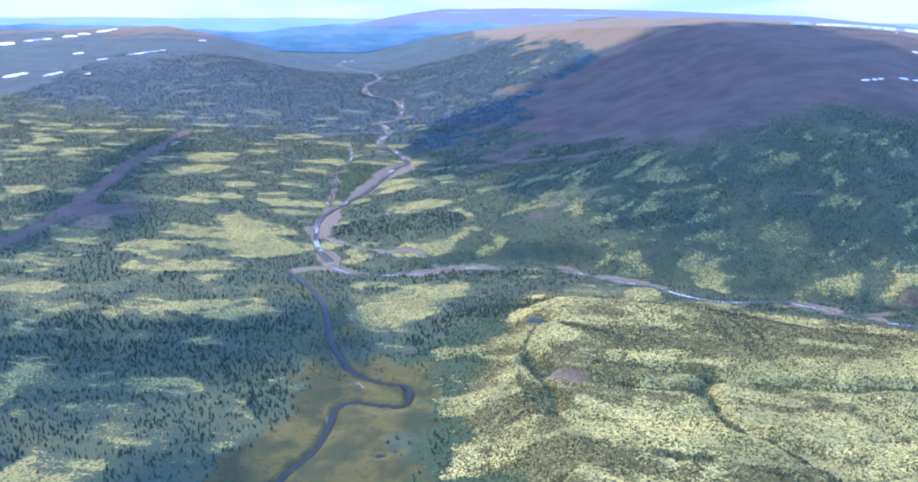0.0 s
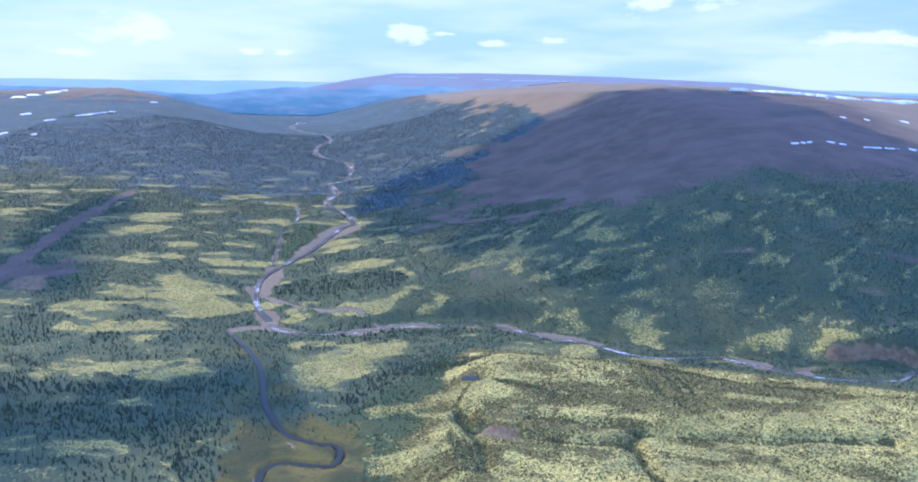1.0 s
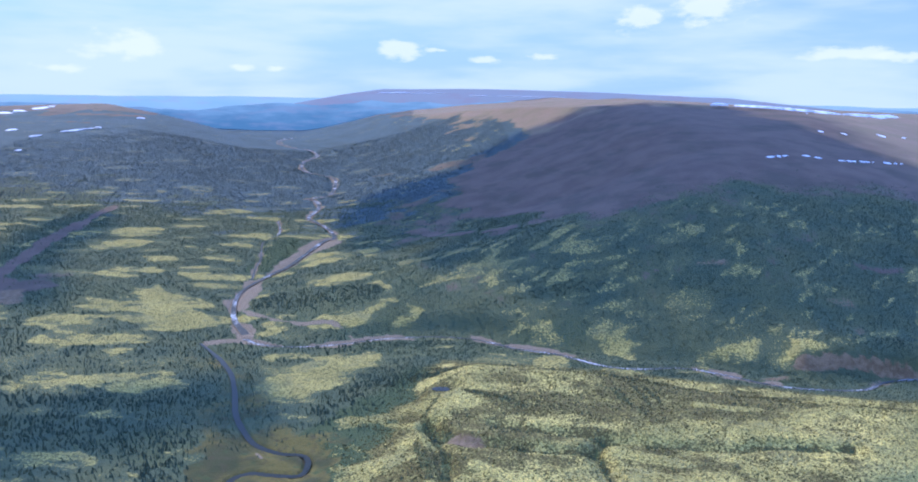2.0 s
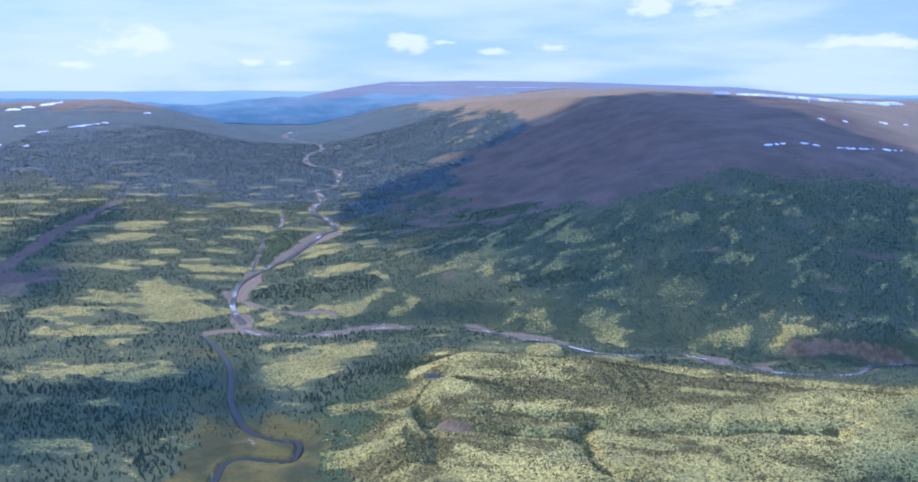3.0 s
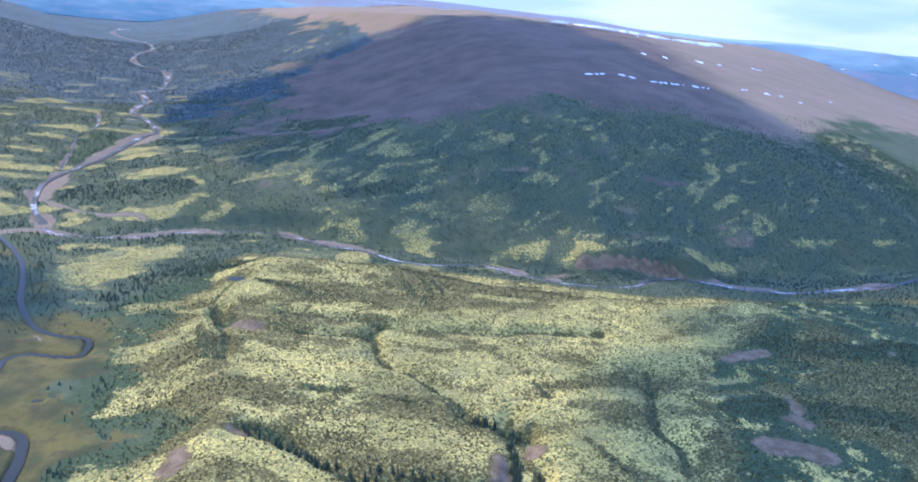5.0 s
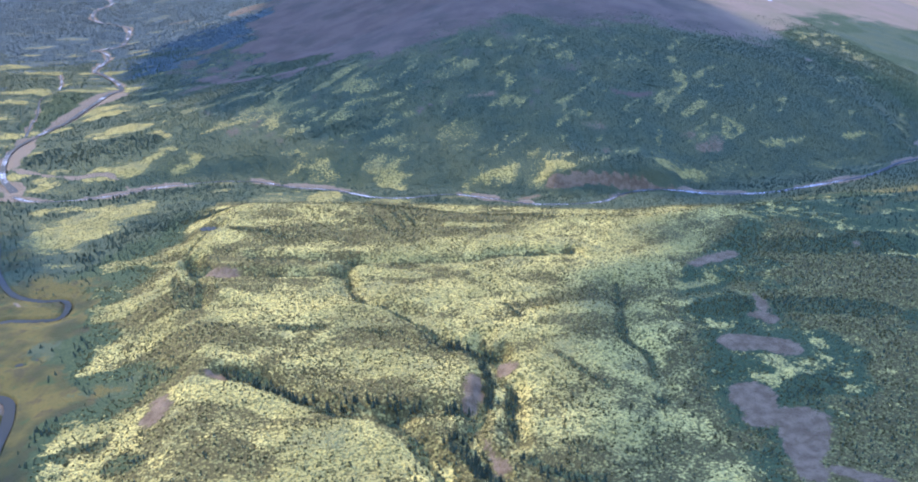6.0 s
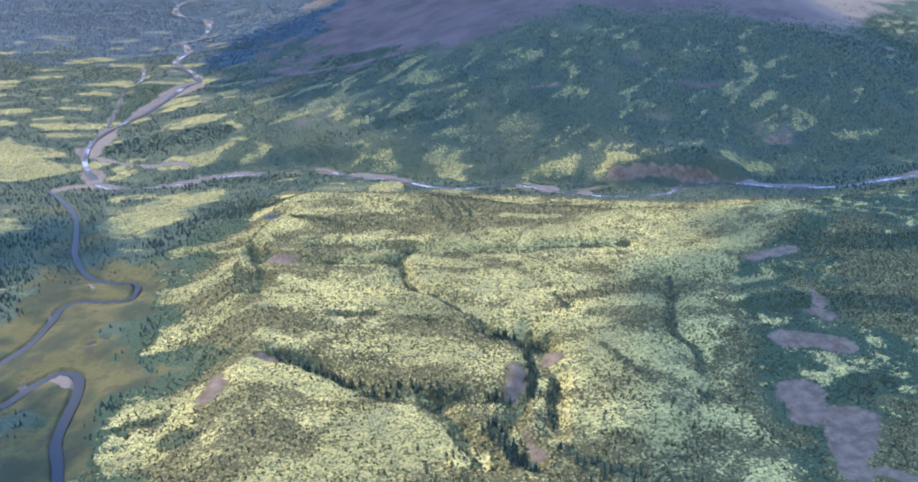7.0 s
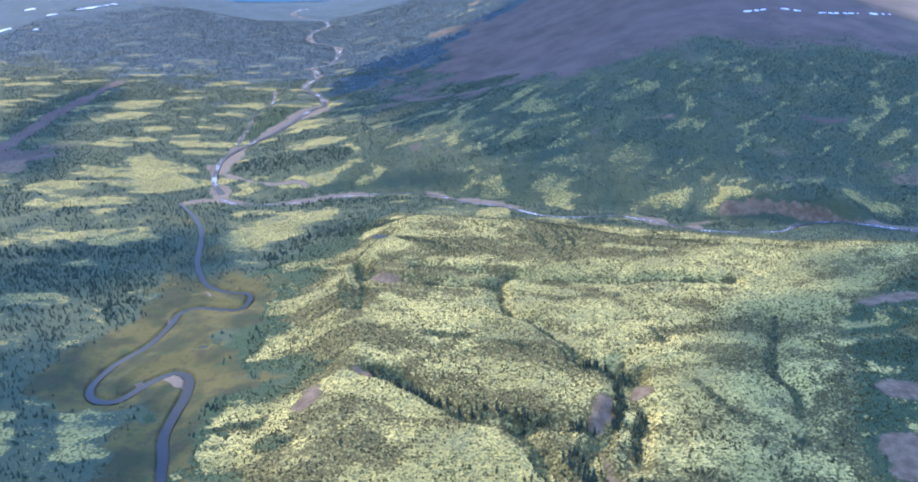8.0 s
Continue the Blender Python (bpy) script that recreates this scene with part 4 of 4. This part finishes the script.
# ---------------------------------------------------------------- far ridges, a backdrop glowing with painted blue haze
def far_ridge(name, radius, a0, a1, height, rise, k, mat, label):
    """A long low ridge far behind the valley; height by direction, in metres."""
    a = np.radians(np.linspace(a0, a1, 260))
    r = radius + 60 * fbm(np.degrees(a) * 20, a * 0, 160, k, 2)
    top = height(np.degrees(a)) + rise * fbm(np.degrees(a) * 12, a * 0, 60, k + 5, 5)
    x, y = 80 + r * np.sin(a), -40 + r * np.cos(a)
    rings = [(0, -60 + 0 * top), (0, top * 0.6), (12, top * 0.93), (40, top), (90, top - 4)]
    verts = np.stack([np.stack([x + d * np.sin(a), y + d * np.cos(a), z], 1) for d, z in rings], 1).reshape(-1, 3)
    n, m = len(a), len(rings)
    i, j = np.meshgrid(np.arange(n - 1), np.arange(m - 1), indexing="ij")
    faces = np.stack([i * m + j, i * m + j + 1, (i + 1) * m + j + 1, (i + 1) * m + j], -1).reshape(-1, 4)
    return tagged(new(name, mesh_from(name, verts, faces, mat, True)), label, "ridge", kind="structure")


far_ridge("backdrop_head", 4380, -20, 4, lambda a: np.interp(a, [-20, -14, -10, -7, -3, 0, 4], [200, 215, 168, 172, 222, 246, 200]), 100, 331, HAZE_GLOW_MID,
          "ridges closing the valley head, painted pale blue with haze")
far_ridge("backdrop_plain", 4300, 26, 70, lambda a: np.interp(a, [26, 34, 45, 70], [170, 190, 200, 205]), 60, 321, HAZE_GLOW_PLAIN, "plain beyond the table mountain, painted blue with haze")
far_ridge("backdrop_hills", 4520, -70, 75, lambda a: np.interp(a, [-70, -30, -16, -8, -3, 5, 20, 75], [240, 230, 212, 222, 255, 268, 262, 240]), 75, 341, HAZE_GLOW_MID,
          "flat-topped hills on the horizon, painted blue with haze")
far_ridge("backdrop_tableland", 4640, -9, 26, lambda a: np.interp(a, [-9, -6, -3, 2, 8, 14, 20, 26], [245, 290, 328, 336, 332, 320, 304, 255]), 8, 381, HAZE_GLOW_MAUVE,
          "mauve tableland on the horizon under painted haze")
far_ridge("backdrop_horizon", 4720, -180, 180, lambda a: np.interp(a, [-40, -12, -2, 8, 18, 40], [262, 272, 285, 288, 284, 268]), 34, 361, HAZE_GLOW_FAR,
          "long tableland on the horizon, painted pale blue with haze")


# ---------------------------------------------------------------- clouds
def blob_sphere(detail=3):
    bm = bmesh.new()
    bmesh.ops.create_icosphere(bm, subdivisions=detail, radius=1.0)
    v = np.array([p.co[:] for p in bm.verts])
    f = np.array([[p.index for p in q.verts] for q in bm.faces])
    bm.free()
    return v, f


BALL_V, BALL_F = blob_sphere()


def cloud(blobs, flat, k, label):
    """A cumulus cloud: billowing balls over a flat base. blobs: centre x, y, z and radius."""
    verts, faces = [], []
    for b, (x, y, z, r) in enumerate(blobs):
        v = BALL_V * r
        wob = 1 + 0.5 * fbm(v[:, 0] + 9.7 * v[:, 2] * 0.3 + 50 * b, v[:, 1] + v[:, 2] * 0.8, r * 0.7, k + b, 3)
        v = v * wob[:, None]
        v[:, 2] = np.where(v[:, 2] < 0, v[:, 2] * 0.35, v[:, 2]) * flat
        faces.append(BALL_F + len(BALL_V) * b)
        verts.append(v + (x, y, z))
    ob = new("cloud", mesh_from("cloud", np.vstack(verts), np.vstack(faces), CLOUD, True))
    return tagged(ob, label, "cloud", group="clouds over the valley")


def over(x, y, height):
    """The place at a height from which the sun's light reaches a spot on the ground."""
    s = (height - float(land_broad(np.array([float(x)]), np.array([float(y)]))[0])) / sun_way.z
    return x + sun_way.x * s, y + sun_way.y * s, height


BROAD_CLOUD = [(690, 1930, 190), (740, 1700, 180), (790, 1480, 195), (830, 1270, 205), (850, 1090, 185), (500, 1500, 280), (560, 1200, 260), (450, 1850, 260),
               (230, 1700, 240), (310, 1330, 210), (600, 2120, 150), (330, 2180, 240), (500, 2310, 130), (690, 2230, 140), (800, 2250, 110), (975, 1190, 130), (905, 1360, 130), (240, 1130, 110), (400, 1080, 100), (140, 1270, 130), (20, 1520, 140), (60, 1900, 200), (-40, 1740, 120), (140, 1520, 150)]
# unseen cloud, added overhead to darken the streak on the western floor
STREAK_SHADE_CLOUD = [(-640, 1730, 55), (-636, 1630, 75), (-630, 1540, 75), (-612, 1060, 60), (-622, 1440, 70), (-612, 1330, 70), (-600, 1240, 75), (-550, 1170, 80)]
EAST_CLOUD = [(620, 430, 135), (800, 540, 190), (510, 310, 100), (820, 320, 200), (448, 475, 100), (425, 400, 98), (388, 315, 96), (362, 240, 98), (540, 600, 70), (660, 660, 100)]
WEST_CLOUD = [(-430, 680, 100), (-320, 670, 80), (-480, 500, 80), (-390, 500, 60), (-160, 790, 60), (-240, 750, 80), (-120, 730, 40), (-145, 430, 55), (-190, 490, 55), (-205, 410, 60), (-125, 380, 55), (-90, 405, 42), (-70, 360, 45)]
for rows, height, label in ((BROAD_CLOUD, 1150, "wide white cumulus cloud shading the table mountain"), (STREAK_SHADE_CLOUD, 1100, "narrow unseen cloud added above the western valley floor for shade"),
                            (EAST_CLOUD, 1050, "white cumulus cloud above the eastern bench"), (WEST_CLOUD, 1050, "small white cumulus cloud above the creek woods")):
    cloud([(*over(x, y, height), r) for x, y, r in rows], 0.45, 400 + int(height), label)

# ---------------------------------------------------------------- snow
def snow_patch(points, width, k, label, deep=1.0):
    """A bank of old snow lying along a line on the ground, thick in the middle and thin and ragged at its edges."""
    line = spline([(*p, 0) for p in points], 3)[:, :2]
    d = np.gradient(line, axis=0)
    d /= np.linalg.norm(d, axis=1)[:, None] + 1e-9
    side = np.stack([d[:, 1], -d[:, 0]], 1)
    s = np.linspace(0, 1, len(line))
    taper = np.sqrt(np.clip(1 - (2 * s - 1) ** 4, 0.02, 1))
    wide = width * taper * np.clip(0.62 + 1.5 * fbm(line[:, 0], line[:, 1], 40, k, 2) + 2.4 * fbm(line[:, 0], line[:, 1], 13, k + 1, 3), 0.04, 2)
    verts = []
    for a, lift in ((-1, -0.6), (-0.6, 0.9), (0, 1.6), (0.6, 1.0), (1, -0.6)):
        ragged = wide * a * (1 + 0.5 * fbm(line[:, 0], line[:, 1], 22, k + 3 + int(a * 5), 2))
        p = line + side * ragged[:, None]
        verts.append(np.stack([p[:, 0], p[:, 1], land(p[:, 0], p[:, 1]) + lift * taper * (deep if lift > 0 else 1) + 0.15], 1))
    n, m = len(line), 5
    verts = np.stack(verts, 1).reshape(-1, 3)
    i, j = np.meshgrid(np.arange(n - 1), np.arange(m - 1), indexing="ij")
    faces = np.stack([i * m + j, i * m + j + 1, (i + 1) * m + j + 1, (i + 1) * m + j], -1).reshape(-1, 4)
    return tagged(new("snow_patch", mesh_from("snow_patch", verts, faces, SNOW, True)), label, "snow", group="snow patches on the hills")


rim_label = "long bank of old white snow under the plateau rim"
small_label = "small patch of old snow on the brown plateau"
slope_label = "thin line of old snow across the dark mountain slope"
left_label = "bank of old snow on the blue western hill"
SNOW_BANKS = [([(960, 2420), (1050, 2360), (1150, 2330), (1255, 2362)], 24, rim_label), ([(1262, 2368), (1380, 2420), (1530, 2560)], 34, rim_label), ([(875, 2380), (945, 2420)], 6, rim_label),
              ([(655, 1434), (700, 1448)], 5, slope_label), ([(728, 1456), (770, 1450)], 6, slope_label), ([(800, 1462), (850, 1492), (900, 1520)], 5, slope_label), ([(930, 1540), (985, 1568)], 6, slope_label),
              ([(995, 1836), (1010, 1842)], 7, small_label), ([(1125, 1912), (1150, 1922)], 8, small_label), ([(1200, 1945), (1220, 1962)], 8, small_label), ([(1365, 2062), (1410, 2068)], 9, small_label),
              ([(1115, 1665), (1140, 1682)], 6, small_label), ([(1190, 1692), (1205, 1700)], 6, small_label), ([(1246, 1718), (1260, 1722)], 5, small_label), ([(925, 1806), (938, 1812)], 5, small_label),
              ([(1290, 1702), (1300, 1704)], 5, small_label), ([(1085, 2220), (1100, 2226)], 6, small_label), ([(1460, 1830), (1475, 1836)], 5, small_label)]
SNOW_WEST = [([(-1925, 3400), (-1832, 3529), (-1722, 3668), (-1617, 3960)], 20, left_label), ([(-1470, 3090), (-1440, 3130)], 10, left_label), ([(-1310, 2920), (-1280, 2950)], 9, left_label),
             ([(-1265, 3060), (-1230, 3130), (-1185, 3220)], 11, left_label), ([(-1352, 2620), (-1330, 2680), (-1320, 2720)], 11, left_label), ([(-1460, 2590), (-1425, 2670)], 8, left_label),
             ([(-1235, 2650), (-1222, 2675)], 5, left_label), ([(-1150, 3540), (-1128, 3570)], 8, left_label), ([(-575, 3760), (-540, 3830)], 9, "patch of river ice on the far valley floor")]
drift = random.Random(31)


def break_up(points, longest):
    """Cuts a line of snow into short drifts with gaps between them."""
    line = spline([(*p, 0) for p in points], 2)[:, :2]
    at, pieces = 0.0, []
    total = 2.0 * (len(line) - 1)
    while at < total - 3:
        run = min(drift.uniform(0.25, 1.0) * longest, total - at)
        pick_at = [line[min(int((at + run * f) / 2), len(line) - 1)] for f in (0, 0.5, 1)]
        if run > 5:
            pieces.append([tuple(p) for p in pick_at])
        at += run + drift.uniform(0.08, 0.4) * longest
    return pieces


for k, (points, width, label) in enumerate(SNOW_BANKS + SNOW_WEST):
    west = label == left_label
    for i, piece in enumerate([points] if label == rim_label else break_up(points, 170 if west else 26)):
        snow_patch(piece, width * (1.5 if west else 1.15) * drift.uniform(0.7, 1.25), 700 + 17 * k + i, label, 4.0 if label == rim_label else 2.2 if west else 0.9)


def far_snow(a0, a1, z0, z1, thick, label, radius=4560):
    """A thin bank of snow along the rim of the tableland on the horizon."""
    a = np.radians(np.linspace(a0, a1, 24))
    z = np.linspace(z0, z1, 24) + 2.0 * fbm(np.degrees(a) * 30, a * 0, 20, 951, 2)
    t = thick * np.sqrt(np.clip(1 - np.linspace(-1, 1, 24) ** 4, 0.05, 1)) * (1 + fbm(np.degrees(a) * 60, a * 0, 25, 961, 2))
    verts = []
    for r, dz in ((radius, -0.5), (radius - 4, 0.0), (radius, 0.5), (radius + 40, 0.5)):
        verts.append(np.stack([80 + r * np.sin(a), -40 + r * np.cos(a), z + dz * t], 1))
    verts = np.stack(verts, 1).reshape(-1, 3)
    i, j = np.meshgrid(np.arange(23), np.arange(3), indexing="ij")
    faces = np.stack([i * 4 + j, i * 4 + j + 1, (i + 1) * 4 + j + 1, (i + 1) * 4 + j], -1).reshape(-1, 4)
    tagged(new("snow_patch", mesh_from("snow_patch", verts, faces, SNOW, True)), label, "snow", group="snow patches on the hills")


far_snow(-3.6, 1.2, 306, 309, 5, "long thin snow bank on the horizon tableland")
far_snow(2.7, 4.2, 300, 298, 4, "short thin snow bank on the horizon tableland")
far_snow(4.6, 9.2, 298, 296, 4, "long thin snow bank on the horizon tableland")

for k in range(9):
    a = 25.5 + 2.1 * k + drift.uniform(-0.6, 0.6)
    z = 196 + drift.uniform(-16, 22)
    far_snow(a, a + drift.uniform(0.15, 0.6), z, z + drift.uniform(-2, 2), drift.uniform(3, 5), "small snow patch on the hazy hills beyond", 4190)


# ---------------------------------------------------------------- small tarns
def tarn(x, y, rx, ry, label):
    a = np.linspace(0, 2 * math.pi, 28, endpoint=False)
    r = 1 + 0.35 * fbm(np.cos(a) * 40 + x, np.sin(a) * 40 + y, 30, 801, 2)
    z = float(land(np.array([x]), np.array([y]))[0])
    px, py = x + rx * r * np.cos(a), y + ry * r * np.sin(a)
    top = float(land(px, py).mean())
    bm = bmesh.new()
    ring = [bm.verts.new((px[i], py[i], top + 0.12)) for i in range(len(a))]
    low = [bm.verts.new((x + (px[i] - x) * 1.05, y + (py[i] - y) * 1.05, z - 2.5)) for i in range(len(a))]
    bm.faces.new(ring)
    for i in range(len(a)):
        bm.faces.new((ring[i - 1], low[i - 1], low[i], ring[i]))
    me = bpy.data.meshes.new("tarn")
    bm.to_mesh(me)
    bm.free()
    me.materials.append(CREEK_WATER)
    tagged(new("tarn", me), label, "pond", kind="structure")


tarn(64, 758, 9, 6, "small dark tarn at the edge of the bench")
tarn(-64, 529, 3.0, 2.4, "tiny dark pool in the yellow meadow")
tarn(-53, 534, 1.5, 1.4, "tiny dark pool in the yellow meadow")


# ---------------------------------------------------------------- single trees along the gullies
def trunk_mesh(height, k):
    """A tapered, slightly bent stem with short limbs."""
    r = random.Random(k)
    bm = bmesh.new()
    bend = [(r.uniform(-0.06, 0.06) * height * f, r.uniform(-0.06, 0.06) * height * f, height * f) for f in (-0.04, 0.35, 0.7, 0.98)]
    widths = [0.035 * height, 0.026 * height, 0.016 * height, 0.004 * height]
    rings = [[bm.verts.new((x + w * math.cos(a), y + w * math.sin(a), z)) for a in (0, 1.26, 2.51, 3.77, 5.03)] for (x, y, z), w in zip(bend, widths)]
    for a, b in zip(rings, rings[1:]):
        for i in range(5):
            bm.faces.new((a[i - 1], a[i], b[i], b[i - 1]))
    for i in range(9):
        f, turn = 0.22 + 0.07 * i, r.uniform(0, 6.28)
        reach = 0.24 * height * (1.05 - f)
        p, w = Vector((0, 0, height * f)), 0.008 * height
        tip = bm.verts.new(p + Vector((math.cos(turn) * reach, math.sin(turn) * reach, -0.02 * height)))
        base = [bm.verts.new(p + Vector((-math.sin(turn) * w * c, math.cos(turn) * w * c, s * w))) for c, s in ((1, -0.6), (-1, -0.6), (0, 1))]
        for j in range(3):
            bm.faces.new((base[j - 1], base[j], tip))
    me = bpy.data.meshes.new("trunk")
    bm.to_mesh(me)
    bm.free()
    me.materials.append(BARK)
    return me


def crown_mesh(height, wide, k, mat):
    """Whorls of drooping needle sprays, with gaps and an uneven outline."""
    r = random.Random(k)
    bm = bmesh.new()
    for level in range(13):
        f = 0.16 + 0.83 * level / 12
        reach = wide * 0.5 * (1.04 - f) ** 0.8 * r.uniform(0.75, 1.2)
        for s in range(7 if level < 9 else 4):
            turn = r.uniform(0, 6.28)
            out, rad = Vector((math.cos(turn), math.sin(turn), 0)), reach * r.uniform(0.65, 1.15) + 0.03 * height
            side = Vector((-out.y, out.x, 0)) * rad * r.uniform(0.30, 0.45)
            root = Vector((0, 0, height * (f + 0.05)))
            tip = out * rad + Vector((0, 0, height * (f - 0.05 * r.uniform(0.2, 1.2))))
            mid = out * rad * 0.6 + Vector((0, 0, height * (f + 0.02)))
            a, b, c, d, e = (bm.verts.new(p) for p in (root, mid + side, tip, mid - side, mid - Vector((0, 0, 0.05 * height))))
            for tri in ((a, b, d), (b, c, d), (b, e, c), (c, e, d)):
                bm.faces.new(tri)
    me = bpy.data.meshes.new("crown")
    bm.to_mesh(me)
    bm.free()
    me.materials.append(mat)
    return me


kinds = []
for k in range(4):
    h = 4.6 + 0.7 * k
    kinds.append(("spruce_tree", trunk_mesh(h, k), crown_mesh(h, h * 0.42, 10 + k, SPRUCE), "dark green spruce tree standing along a gully"))
for k in range(3):
    h = 3.4 + 0.6 * k
    kinds.append(("larch_tree", trunk_mesh(h, 20 + k), crown_mesh(h, h * 0.62, 30 + k, LARCH), "pale green larch tree on yellow lichen ground"))
pick = random.Random(9)
spots = []
for x0, y0, x1, y1, spread, n, kind in ((213, 318, 232, 278, 3.5, 50, 0), (83, 443, 140, 391, 1.8, 40, 0), (150, 379, 231, 356, 2.2, 50, 0), (259, 410, 248, 355, 2.2, 40, 0), (268, 378, 254, 325, 1.8, 24, 0), (216, 328, 232, 290, 2.5, 24, 0), (239, 450, 270, 424, 3.0, 30, 0), (250, 296, 285, 268, 7.0, 20, 0),
                                        (190, 300, 170, 270, 26.0, 45, 1), (270, 330, 330, 300, 26.0, 45, 1)):
    for i in range(n):
        f = pick.random()
        spots.append((x0 + (x1 - x0) * f + pick.gauss(0, spread), y0 + (y1 - y0) * f + pick.gauss(0, spread), kind))
heights = land(np.array([s[0] for s in spots]), np.array([s[1] for s in spots]))
made = {}
for (x, y, kind), z in zip(spots, heights):
    k = pick.randrange(0, 4) if kind == 0 else pick.randrange(4, 7)
    size = pick.uniform(0.75, 1.25)
    place = pose(x, y, z - 0.1, 0, 0, pick.uniform(0, 360))
    if k not in made:
        name, trunk, crown, label = kinds[k]
        tree = tagged(new(name), label, "tree", group="spruces along the gullies" if kind == 0 else "larches on the lichen bench")
        part("trunk", trunk, tree)
        part("crown", crown, tree)
        tree.matrix_basis = place
        made[k] = tree
    else:
        tree = copy_thing(made[k], place)
    tree.scale = (size, size, size)
